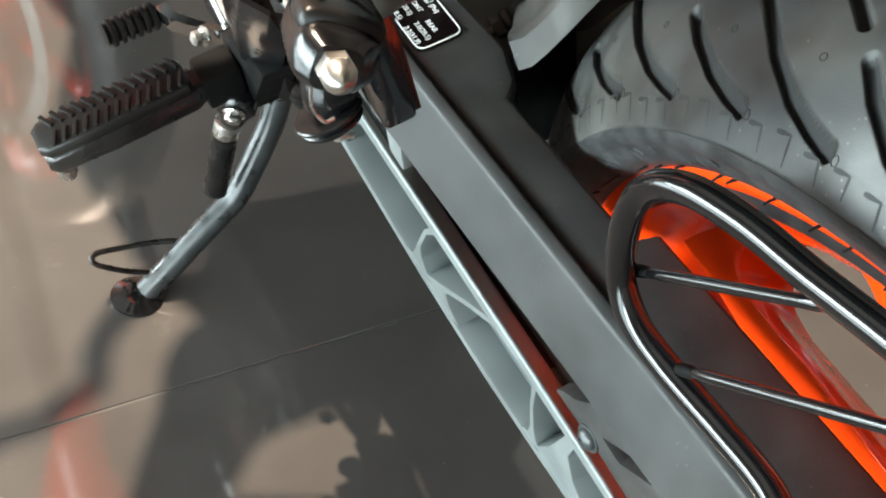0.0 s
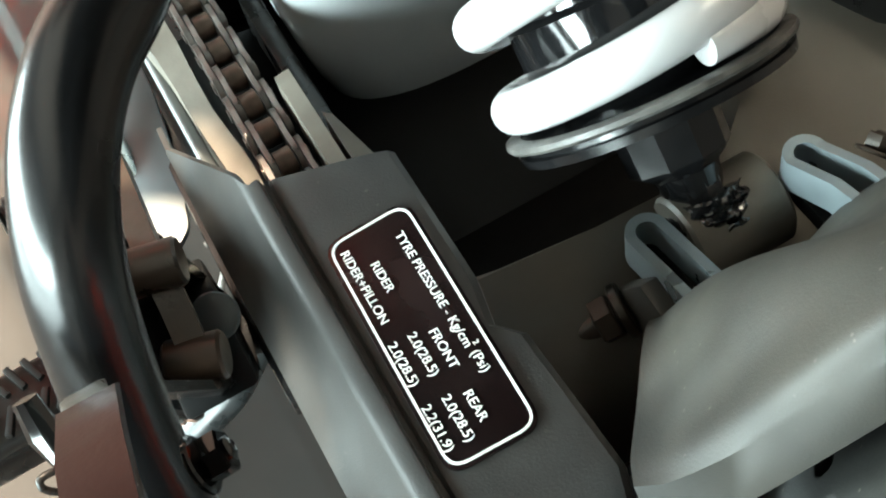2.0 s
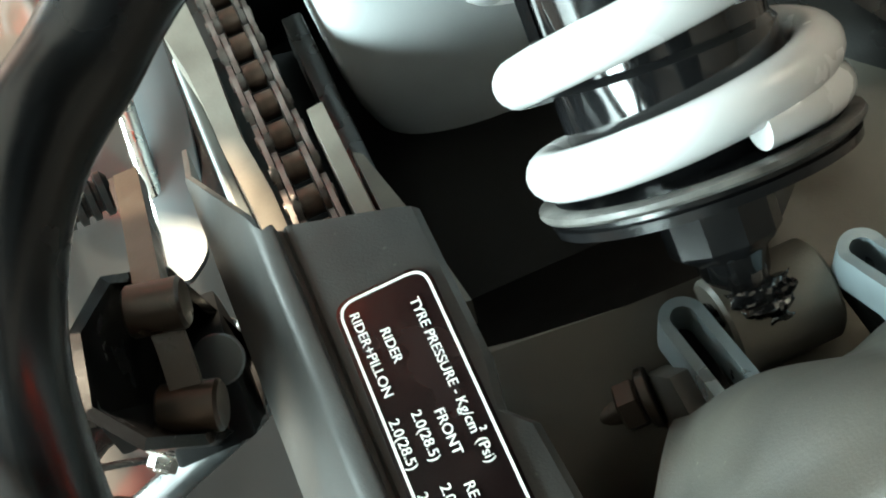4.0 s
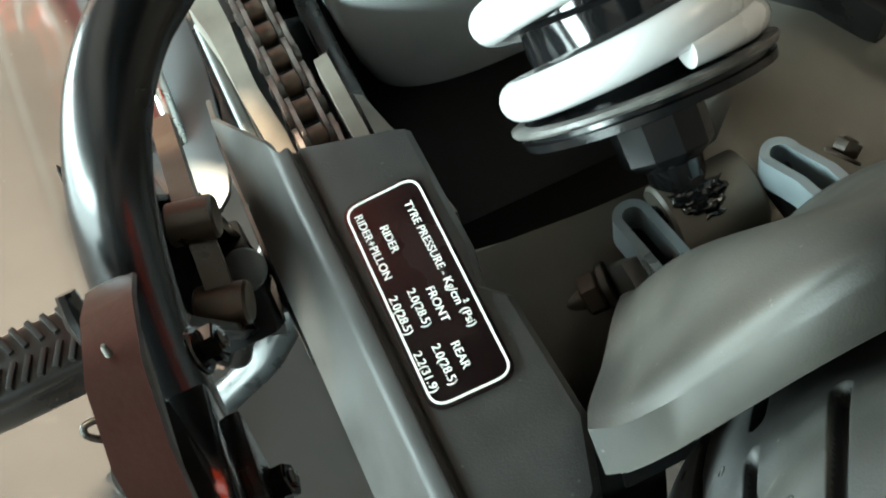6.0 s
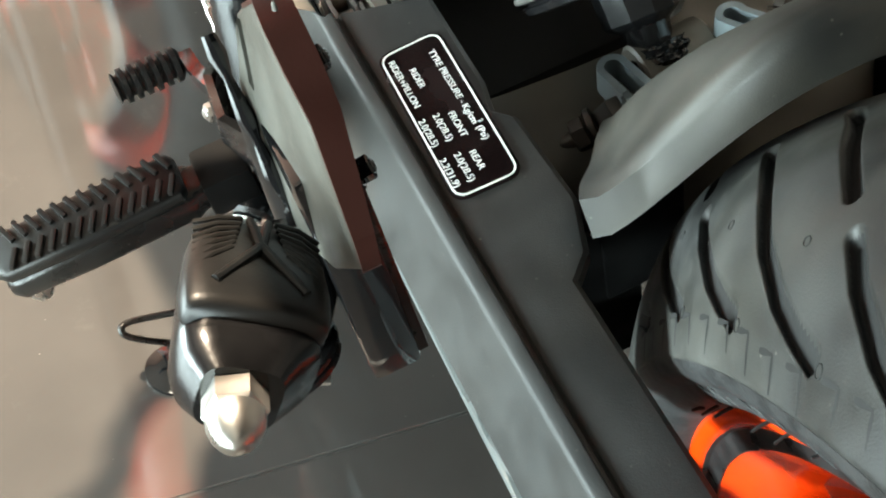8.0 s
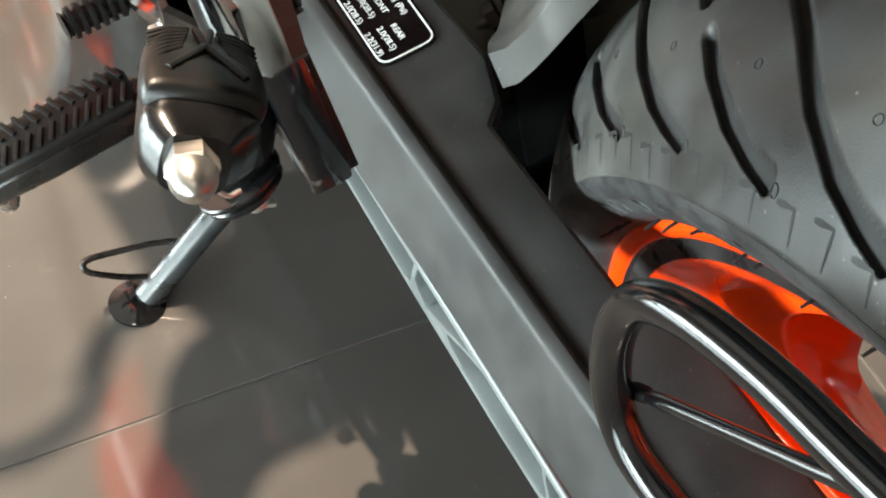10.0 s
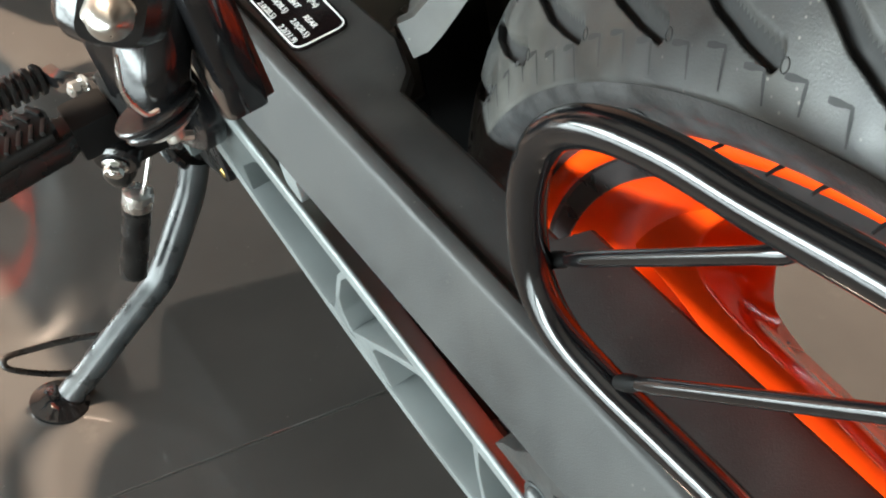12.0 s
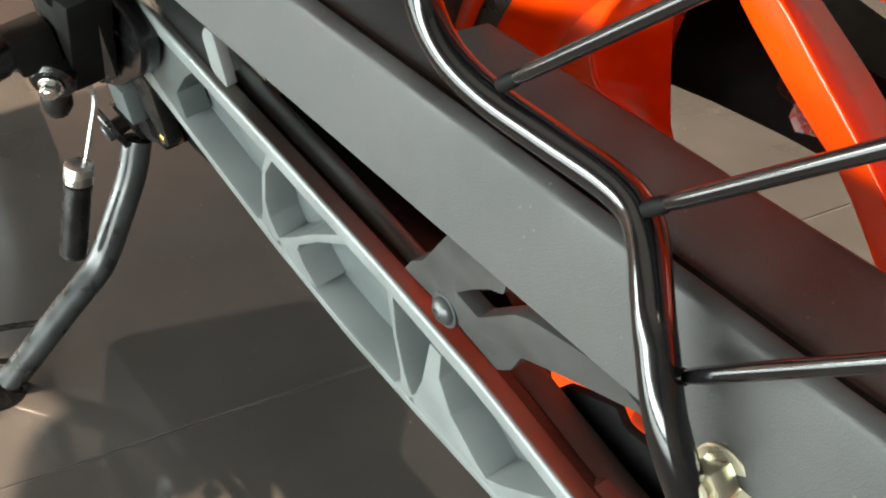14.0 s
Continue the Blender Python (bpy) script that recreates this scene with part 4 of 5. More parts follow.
for i in range(25):
    v = i / 24
    w = (0.90 + 0.16 * math.sin(math.pi * v)) * (1 + 0.05 * math.sin(v * 19))
    row = []
    for k in range(72):
        a = 2 * math.pi * k / 72
        fold = 1 + 0.04 * math.sin(a * 5 + v * 9) + 0.02 * math.sin(a * 13 - v * 17) + film_rng.uniform(-0.018, 0.018)
        row.append(film_c + SD * (-0.0105 + 0.0120 * v + film_rng.uniform(-0.0003, 0.0003)) + e1 * (0.0122 * math.cos(a) * w * fold) + e2 * (0.0106 * math.sin(a) * w * fold))
    film_rows.append(row)
loft(film_bm, film_rows, close=True)
part("crumpled_film", film_bm, M_TUBE, shock, "crumpled shiny black film round the eye", angle=14)
part("lower_eye", cyl((-0.0115, 0.3490, 0.4120), (0.0205, 0.3490, 0.4120), 0.0150, seg=36, edge=0.0012), M_TAUPE, shock)
weld = sweep(bmesh.new(), [at(-0.001) + (e1 * math.cos(a) + e2 * math.sin(a)) * 0.0105 for a in [2 * math.pi * k / 54 for k in range(55)]], [0.0024 + 0.0007 * math.sin(k * 2.09) + 0.0004 * math.sin(k * 5.1) for k in range(55)], 10)
part("weld_bead", weld, M_GLOSS, shock, "shiny black weld bead")

# chain and its slider
CX, CZ0, PITCH = -0.0985, 0.4085, 0.015875


def plate(p, x, thick, outer):
    """One figure-eight side plate between two pins, seen along the chain's run."""
    h = 0.0068 if outer else 0.0073
    pts = []
    for k in range(9):
        a = math.pi / 2 + math.pi * k / 8
        pts.append((p + h * math.cos(a), h * math.sin(a)))
    for k in range(9):
        a = -math.pi / 2 + math.pi * k / 8
        pts.append((p + PITCH + h * math.cos(a), h * math.sin(a)))
    mid = [(p + PITCH / 2, -h * 0.72)], [(p + PITCH / 2, h * 0.72)]
    pts = pts[:9] + mid[0] + pts[9:] + mid[1]
    return prism(pts, x - thick / 2, x + thick / 2, 0.0)


def chain_run():
    links = 42
    tilt = pose(0, 0.23, CZ0, -1.5, 0, 0)
    c = part("chain", cyl((CX - 0.0004, -0.02, 0.395), (CX + 0.0004, -0.02, 0.395), 0.004), M_CHAIN, bike, "oiled steel drive chain")
    outer, inner, roller, pin = plate(0, 0, 0.0019, True), plate(0, 0, 0.0019, False), cyl((-0.0032, 0, 0), (0.0032, 0, 0), 0.0051, seg=18), cyl((-0.0088, 0, 0), (0.0088, 0, 0), 0.0026, seg=12)
    me_o, me_i, me_r, me_p = finish("link_plate", outer, M_CHAIN), finish("link_plate", inner, M_CHAIN), finish("roller", roller, M_ROLLER), finish("pin", pin, M_CHAIN)
    for k in range(links):
        y = -0.02 + k * PITCH - 0.23
        for s in (-1, 1):
            ob = new("link_plate", me_o if k % 2 else me_i)
            ob.parent = c
            ob.matrix_basis = tilt @ pose(CX + s * (0.0071 if k % 2 else 0.0047), y, 0)
        for name, me in (("roller", me_r), ("pin", me_p)):
            ob = new(name, me)
            ob.parent = c
            ob.matrix_basis = tilt @ pose(CX, y, 0)


chain_run()
part("chain_slider", loft(bmesh.new(), [[(a, y, 0.398), (b, y, 0.400), (b, y - 0.004, 0.380), (a, y - 0.004, 0.380)] for y, a, b in ((0.40, -0.114, -0.1085), (0.468, -0.1170, -0.1085), (0.497, -0.1188, -0.1110), (0.515, -0.1190, -0.1108), (0.537, -0.1200, -0.1100), (0.560, -0.1232, -0.1105), (0.575, -0.1232, -0.1110))], close=True), M_SLIDER, bike, "tan worn plastic chain slider")
part("slider_bar", loft(bmesh.new(), [[(-0.0878, y, 0.4150), (-0.0822, y, 0.4160), (-0.0822, y, 0.398), (-0.0878, y, 0.398)] for y in (0.38, 0.40, 0.44, 0.482)], close=True), M_SLIDER, bike)
part("slider_wedge", loft(bmesh.new(), [[(-0.0805, y, 0.416), (-0.0805 + w, y, 0.413), (-0.0805 + w, y, 0.400), (-0.0805, y, 0.400)] for y, w in ((0.39, 0.0125), (0.43, 0.0080), (0.457, 0.0030))], close=True), M_SLIDER, bike)

# engine side and the grey case behind the shock
case = bmesh.new()
rows = []
for k in range(17):
    z = 0.284 + 0.22 * (k / 16) ** 1.4
    lift = min(1, (z - 0.282) / 0.10)
    w, d = 0.074 * (1 - (1 - lift) ** 2) ** 0.6, 0.030 * (1 - (1 - lift) ** 2) ** 0.3
    row = []
    for j in range(25):
        a = math.pi + math.pi * j / 24
        cx, sy = math.cos(a), math.sin(a)
        row.append((0.006 + w * math.copysign(abs(cx) ** 0.75, cx), 0.538 + d * math.copysign(abs(sy) ** 0.75, sy), z))
    rows.append([(row[0][0], 0.60, z)] + row + [(row[-1][0], 0.60, z)])
loft(case, rows)
part("air_box", shell(case, 0.003), M_GREY, bike, "grey moulded case behind the shock absorber", angle=60)
part("case_boss", cyl((0.012, 0.525, 0.44), (0.012, 0.509, 0.432), 0.024, seg=36, edge=0.002), M_GREY, bike)
part("cable_sleeve", tube([(0.0, 0.50, 0.50), (-0.004, 0.498, 0.475), (-0.006, 0.500, 0.452)], 0.0055, 14), M_DEEP, bike)
eng = box((0.02, 0.70, 0.40), (0.25, 0.20, 0.44), 0.03)
part("engine_block", eng, M_DEEP, bike, "black engine block")
part("pivot_housing", box((0.0, 0.52, 0.27), (0.19, 0.17, 0.14), 0.02), M_DEEP, bike)
part("pivot_plate", prism(rounded([(0.50, 0.29), (0.50, 0.345), (0.60, 0.375), (0.66, 0.38), (0.66, 0.26), (0.58, 0.24)], 0.02), -0.112, -0.088, 0.004), M_SATIN, bike)
sprocket = cyl((-0.103, 0.665, 0.375), (-0.094, 0.665, 0.375), 0.034, seg=40, edge=0.003)
part("front_sprocket", sprocket, M_CHAIN, bike)
# caliper and hose parts on the far side of the bridge
part("hose_bracket", box((0.098, 0.425, 0.418), (0.05, 0.075, 0.03), 0.005, pose(0, 0, 0, 10, 0, 25)), M_SATIN, bike)
part("hose", tube([(0.075, 0.50, 0.44), (0.088, 0.45, 0.448), (0.098, 0.40, 0.440), (0.104, 0.36, 0.42)], 0.005, 12), M_GLOSS, bike)
bolt("bolt", (0.0400, 0.329, 0.438), (0.6, 0.3, 0.5), 0.0045, 0.006, M_BRONZE, bike)
part("caliper_arm", box((0.088, 0.105, 0.345), (0.03, 0.10, 0.030), 0.005, pose(0, 0, 0, 18, 0, 0)), M_SATIN, bike)
bolt("bolt", (0.068, 0.125, 0.352), (-1, 0, 0.2), 0.0075, 0.010, M_STEEL, bike)

# passenger footrest hanger
part("hanger_tube", tube([(-0.0500, 0.372, 0.622), (-0.090, 0.350, 0.616), (-0.1130, 0.334, 0.611), (-0.1240, 0.3260, 0.6065), (-0.1330, 0.3180, 0.6045), (-0.1410, 0.3090, 0.5990), (-0.1475, 0.3010, 0.5880), (-0.1520, 0.2960, 0.5720), (-0.1560, 0.2900, 0.5500), (-0.1580, 0.2820, 0.5250), (-0.1590, 0.2740, 0.5000)], 0.0082, 28, 8), M_HTUBE, bike, "black enamelled bent footrest hanger tube")
PO = [(-0.1556, 0.2785, 0.5880), (-0.1551, 0.2720, 0.5970), (-0.1530, 0.2640, 0.6060), (-0.1517, 0.2480, 0.6205), (-0.1527, 0.2340, 0.6245), (-0.1529, 0.2220, 0.6225), (-0.1523, 0.2140, 0.6150), (-0.1545, 0.1945, 0.5985), (-0.1550, 0.1930, 0.5900), (-0.1595, 0.2150, 0.5650), (-0.1635, 0.2500, 0.5380), (-0.1635, 0.2600, 0.5420), (-0.1610, 0.2770, 0.5700)]
PT = [0.0062, 0.0066, 0.0068, 0.0068, 0.0070, 0.0068, 0.0058, 0.0036, 0.0032, 0.0032, 0.0036, 0.0042, 0.0060]
hp = bmesh.new()
loft(hp, [[(x, y, z) for x, y, z in PO], [(x + t, y, z) for (x, y, z), t in zip(PO, PT)]], close=True)
bmesh.ops.recalc_face_normals(hp, faces=hp.faces)
hp = with_slot(bevelled(hp, 0.0012, 2, 35), prism(rounded([(0.2695, 0.5985), (0.2745, 0.5960), (0.2725, 0.5735), (0.2675, 0.5750)], 0.0022), -0.17, -0.14))
hanger = part("hanger_plate", hp, M_HANGER, bike, "dark grey cast footrest hanger plate", angle=50)
# strip along the top edge that carries the painted red-brown reflection
rib = bmesh.new()
loft(rib, [[(x - 0.0004, y - 0.001, z + 0.0012), (x + t + 0.0006, y - 0.001, z + 0.0012), (x + t + 0.0006, y + 0.001, z - 0.002), (x - 0.0004, y + 0.001, z - 0.002)] for (x, y, z), t in list(zip(PO, PT))[2:9]], close=True)
part("plate_edge", rib, M_BROWN, hanger, "top edge with a red-brown reflection in its colour")
part("plate_spot", spin(bmesh.new(), (-0.1490, 0.2370, 0.6250), (-0.1489, 0.2368, 0.6275), [(0, 0.0006), (0.7, 0.0005), (1, 0.0003)], 14), M_SCUFF, hanger)
part("plate_channel", bevelled(prism([(0.268, 0.565), (0.232, 0.578), (0.2170, 0.520), (0.2185, 0.5060), (0.2300, 0.4990), (0.2460, 0.512)], -0.1605, -0.1465, 0.0), 0.002, 2), M_GLOSS, hanger)
part("channel_lip", prism([(0.262, 0.560), (0.240, 0.566), (0.2200, 0.508), (0.2340, 0.4960)], -0.1468, -0.1435, 0.0008), M_SATIN, hanger)
for y, z in ((0.262, 0.582), (0.246, 0.556)):
    bolt("plate_bolt", (-0.1440, y, z), (1, -0.1, 0.25), 0.0034, 0.005, M_GLOSS, hanger)
part("weld_seam", sweep(bmesh.new(), [Vector((-0.1625, 0.286 - 0.004 * k, 0.582 - 0.0042 * k)) for k in range(12)], [0.0020 + 0.0008 * math.sin(k * 2.1) for k in range(12)], 10), M_GLOSS, hanger, "shiny lumpy black weld seam")
# folded passenger footrest
PD = Vector((-0.20, -0.93, 0.30)).normalized()
PU = Vector((0.52, 0.0, 0.85))
PU = (PU - PD * PU.dot(PD)).normalized()
PS = PD.cross(PU)
P0 = Vector((-0.1890, 0.1785, 0.5900)) - PD * 0.058


def peg_section(t, w, h, drop=0.0):
    c = P0 + PD * t - PU * drop - PS * (0.0022 if t < 0.05 else 0.001)
    return [c + PS * (w * math.copysign(abs(math.cos(a)) ** 0.55, math.cos(a))) + PU * (h * math.copysign(abs(math.sin(a)) ** 0.55, math.sin(a))) for a in [2 * math.pi * k / 24 for k in range(24)]]


peg = part("passenger_footrest", loft(bmesh.new(), [peg_section(t, w, h, d) for t, w, h, d in ((0.006, 0.009, 0.006, 0.004), (0.010, 0.0115, 0.009, 0.002), (0.016, 0.0132, 0.0105, 0), (0.040, 0.0148, 0.0108, 0), (0.0480, 0.0150, 0.0108, 0), (0.0525, 0.0122, 0.0100, 0.001), (0.0575, 0.0085, 0.0082, 0.001))], close=True), M_ENAMEL, bike, "folded black passenger footrest with a rubber pad", angle=50)
part("rubber_pad", loft(bmesh.new(), [peg_section(t, w, h, -0.0095) for t, w, h in ((0.0165, 0.0095, 0.0030), (0.0180, 0.0120, 0.0050), (0.027, 0.0148, 0.0064), (0.037, 0.0157, 0.0064), (0.0445, 0.0154, 0.0056), (0.0463, 0.0149, 0.0050), (0.0471, 0.0142, 0.0040))], close=True), M_RUBBER2, peg, "ribbed black rubber pad", angle=50)
hubp = P0 + PD * 0.029 + PU * 0.0156 - PS * 0.0022
for k in range(7):
    for side in (-1, 1):
        a = hubp + PS * side * (0.0035 + 0.0004 * k) - PD * (0.0105 - 0.0018 * k)
        b = hubp + PS * side * 0.0138 - PD * (0.0095 - 0.0028 * k) - PU * 0.0022
        part("pad_rib", sweep(bmesh.new(), [a, a.lerp(b, 0.5) + PU * 0.0009, b], [0.0007, 0.0008, 0.0006], 8), M_RUBBER2, peg)
for side in (-1, 1):
    part("cross_rib", sweep(bmesh.new(), [hubp - PS * side * 0.002 - PD * 0.010 + PU * 0.0004, hubp + PU * 0.0009, hubp + PS * side * 0.0095 + PD * 0.012 - PU * 0.0004], [0.0010, 0.0013, 0.0011], 10), M_RUBBER2, peg)
acorn = P0 + PD * 0.0570
nutm = hexnut(acorn, acorn + PD * 0.0066, 0.0067)
own = spin(bmesh.new(), acorn + PD * 0.0070, acorn + PD * 0.0155, [(0, 0.0060), (0.25, 0.0059), (0.5, 0.0052), (0.75, 0.0039), (0.92, 0.0021), (1, 0.0005)], 28)
part("acorn_nut", join(nutm, own), M_ACORN, peg, "chrome acorn nut")
DC, DN = Vector((-0.1790, 0.2335, 0.5150)), Vector((0.16, -0.32, -0.93)).normalized()
part("pivot_boss", spin(bmesh.new(), (-0.1640, 0.2450, 0.5450), DC, [(0, 0.010), (0.4, 0.0125), (0.8, 0.0115), (1, 0.0085)], 28), M_ENAMEL, peg)
part("spring_disc", cyl(DC, DC + DN * 0.0022, 0.0150, seg=36, edge=0.0006), M_ENAMEL, peg)
part("spring_disc", cyl(DC + DN * 0.0030, DC + DN * 0.0062, 0.0138, seg=36, edge=0.0010), M_ENAMEL, peg)
part("washer", cyl(DC + DN * 0.0080, DC + DN * 0.0094, 0.0080, seg=28, edge=0.0004), M_ACORN, peg)
part("split_pin", join(cyl(DC + DN * 0.0094, DC + DN * 0.0140, 0.0034, seg=16, edge=0.0006), box(DC + DN * 0.0125, (0.012, 0.0026, 0.0022), 0.0005, pose(0, 0, 0, 10, 20, -15))), M_ACORN, peg)
part("torsion_spring", tube([DC + Vector((-0.006, -0.010, 0.030)), DC + Vector((-0.0085, -0.011, 0.018)), DC + Vector((-0.0055, -0.012, 0.008)), DC + Vector((-0.001, -0.011, 0.006))], 0.0008, 8, 6), M_STEEL, peg, "thin bent steel spring")

# rider's footrest
F0, F1 = Vector((-0.190, 0.4380, 0.3690)), Vector((-0.2870, 0.4440, 0.3600))
fpeg = part("rider_footrest", loft(bmesh.new(), [[F0.lerp(F1, t) + Vector((0, w * math.copysign(abs(math.cos(a)) ** 0.5, math.cos(a)), h * math.copysign(abs(math.sin(a)) ** 0.5, math.sin(a)) - 0.005)) for a in [2 * math.pi * k / 20 for k in range(20)]] for t, w, h in ((-0.12, 0.008, 0.007), (0.02, 0.010, 0.008), (0.06, 0.0125, 0.009), (0.6, 0.0135, 0.009), (0.95, 0.0125, 0.008), (1.0, 0.009, 0.005))], close=True), M_SATIN, bike, "black rider footrest with a ribbed rubber top", angle=50)
part("rubber_pad", loft(bmesh.new(), [[F0.lerp(F1, t) + Vector((0, w * math.copysign(abs(math.cos(a)) ** 0.5, math.cos(a)), h * math.copysign(abs(math.sin(a)) ** 0.5, math.sin(a)) + 0.007)) for a in [2 * math.pi * k / 20 for k in range(20)]] for t, w, h in ((0.06, 0.010, 0.003), (0.09, 0.0135, 0.005), (0.6, 0.0145, 0.0052), (0.96, 0.013, 0.005), (1.01, 0.009, 0.003))], close=True), M_RUBBER2, fpeg, angle=50)
for k in range(13):
    c = F0.lerp(F1, 0.12 + 0.066 * k) + Vector((0, 0, 0.0125))
    for s in (-1, 1):
        part("pad_rib", box(c + Vector((0.001, s * 0.0075, 0)), (0.0026, 0.0115, 0.0026), 0.0006, pose(0, 0, 0, 0, 0, s * 22)), M_RUBBER2, fpeg)
part("feeler_bolt", spin(bmesh.new(), (-0.2785, 0.4470, 0.352), (-0.2790, 0.4480, 0.329), [(0, 0.0045), (0.55, 0.0045), (0.56, 0.0058), (0.8, 0.0062), (0.95, 0.0045), (1, 0.001)], 20), M_STEEL, fpeg, "bright round feeler bolt")
mount = part("footrest_mount", box((-0.178, 0.4400, 0.362), (0.024, 0.026, 0.022), 0.003), M_DEEP, bike)
part("pivot_pin", spin(bmesh.new(), (-0.1745, 0.428, 0.344), (-0.1745, 0.448, 0.352), [(0, 0.0035), (0.2, 0.0055), (0.8, 0.0055), (1, 0.0035)], 20), M_STEEL, mount)

# gear lever
gear = part("gear_lever", loft(bmesh.new(), [[(x + dx * 0.004, y, z + dz * 0.006) for dx, dz in ((-1, -1), (-1, 1), (1, 1), (1, -1))] for x, y, z in ((-0.1560, 0.480, 0.352), (-0.1600, 0.505, 0.336), (-0.1650, 0.540, 0.316), (-0.1700, 0.575, 0.298), (-0.1720, 0.603, 0.288))], close=True), M_GLOSS, bike, "black gear lever with a ribbed rubber toe piece", angle=30)
toe = bmesh.new()
prof = [(0, 0.0075)]
for k in range(6):
    prof += [(0.06 + k * 0.15, 0.0105), (0.13 + k * 0.15, 0.0105), (0.15 + k * 0.15, 0.0075), (0.19 + k * 0.15, 0.0075)]
spin(toe, (-0.1760, 0.6010, 0.2885), (-0.2170, 0.5975, 0.2925), prof + [(0.98, 0.0098), (1, 0.006)], 28)
part("toe_rubber", toe, M_RUBBER2, gear, "ribbed black rubber toe piece", angle=30)
bolt("lever_bolt", (-0.1660, 0.5020, 0.3400), (-1, -0.2, 0.3), 0.0050, 0.009, M_STEEL, gear)
part("link_rod", tube([(-0.150, 0.50, 0.335), (-0.150, 0.53, 0.36), (-0.148, 0.58, 0.372)], 0.004, 12), M_STEEL, gear)

# heel plate, linkage and footrest hanger
HEEL = [(-0.1487, 0.598), (-0.1476, 0.562), (-0.1526, 0.507), (-0.1546, 0.4845), (-0.149, 0.478), (-0.139, 0.487), (-0.132, 0.518), (-0.127, 0.5595), (-0.126, 0.605)]
heel = part("heel_plate", prism(rounded(HEEL, 0.004), 0.357, 0.360, 0.0006, axis="z"), M_PLATE, bike, "pale aluminium heel plate")
part("mark_tab", box((-0.1520, 0.588, 0.3545), (0.010, 0.016, 0.003), 0.0006), M_WHITE, heel)
for dy in (-0.0025, 0.0025):
    part("maker_mark", box((-0.1520, 0.588 + dy, 0.3562), (0.0075, 0.0026, 0.0008), 0.0, pose(0, 0, 0, 0, 0, 20)), M_PURPLE, heel, "short purple bar")
cup_o = [(-0.160, 0.420, 0.452), (-0.168, 0.392, 0.470), (-0.170, 0.368, 0.470), (-0.160, 0.357, 0.462), (-0.150, 0.372, 0.428), (-0.140, 0.420, 0.352), (-0.136, 0.450, 0.350), (-0.146, 0.440, 0.420)]
cm = bmesh.new()
down = Vector((-0.004, 0.030, -0.055))
loft(cm, [[Vector(p) for p in cup_o], [Vector(p) + down * 0.5 for p in cup_o], [Vector(p) * 0.6 + Vector((-0.152, 0.410, 0.410)) * 0.4 + down for p in cup_o]], close=True, cap=False)
foot_hanger = part("footrest_hanger", shell(cm, 0.003), M_ENAMEL, bike, "hollow black footrest hanger casting", angle=30)
part("hanger_floor", prism([(0.385, 0.400), (0.440, 0.325), (0.470, 0.325), (0.46, 0.375), (0.42, 0.395)], -0.165, -0.140, 0.002), M_DEEP, foot_hanger)
part("link_arm", loft(bmesh.new(), [[(-0.150 + dx * 0.004, y, z + dz * 0.005) for dx, dz in ((-1, -1), (-1, 1), (1, 1), (1, -1))] for y, z in ((0.488, 0.410), (0.450, 0.425), (0.415, 0.440))], close=True), M_BRONZE, bike, "brown metal linkage arm")
part("link_barrel", cyl((-0.158, 0.414, 0.440), (-0.142, 0.410, 0.440), 0.0075, seg=28, edge=0.001), M_BRONZE, bike)
part("link_barrel", cyl((-0.1610, 0.3930, 0.420), (-0.1440, 0.3870, 0.420), 0.0075, seg=28, edge=0.001), M_BRONZE, bike)
part("link_bar", loft(bmesh.new(), [[(x - 0.0045, y, z - 0.002), (x + 0.0045, y, z - 0.002), (x + 0.0045, y, z + 0.002), (x - 0.0045, y, z + 0.002)] for x, y, z in ((-0.1500, 0.412, 0.436), (-0.1505, 0.402, 0.430), (-0.1515, 0.391, 0.424))], close=True), M_BRONZE, bike)
part("link_disc", cyl((-0.1430, 0.4130, 0.4030), (-0.1430, 0.4110, 0.4060), 0.0080, seg=36, edge=0.0006), M_ALU_SHADE, bike)
# black casting, clevis eye and its bolt behind the footrest
casting = part("footrest_casting", prism(rounded([(0.620, 0.335), (0.425, 0.384), (0.387, 0.366), (0.404, 0.340), (0.461, 0.304), (0.568, 0.259), (0.630, 0.250)], 0.012), -0.1360, -0.1240, 0.003), M_ENAMEL, bike, "black footrest casting with a clevis eye")
eye_p, eye_d = Vector((-0.1700, 0.4370, 0.3450)), Vector((-0.55, -0.65, -0.25)).normalized()
part("clevis_eye", cyl(eye_p, eye_p + eye_d * 0.012, 0.0125, seg=32, edge=0.002), M_ENAMEL, casting)
part("clevis_arm", tube([(-0.134, 0.455, 0.325), (-0.150, 0.450, 0.335), (-0.170, 0.437, 0.345)], 0.0095, 18), M_ENAMEL, casting)
bolt("clevis_bolt", eye_p + eye_d * 0.0125, eye_d, 0.0052, 0.006, M_STEEL, casting)
part("lower_knob", spin(bmesh.new(), (-0.1720, 0.4480, 0.3340), (-0.1760, 0.4500, 0.3120), [(0, 0.006), (0.3, 0.0085), (0.75, 0.009), (1, 0.006)], 24), M_SATIN, casting)

# side stand
STAND = [(-0.1120, 0.5740, 0.195), (-0.1240, 0.5730, 0.172), (-0.1400, 0.5720, 0.150), (-0.1590, 0.5720, 0.1245), (-0.1700, 0.572, 0.1120), (-0.1850, 0.572, 0.1020), (-0.2050, 0.572, 0.0900), (-0.2380, 0.572, 0.0690), (-0.2640, 0.572, 0.0530)]
stand = part("side_stand", tube(STAND, 0.0104, 24, 6), M_STAND, bike, "glossy black side stand")
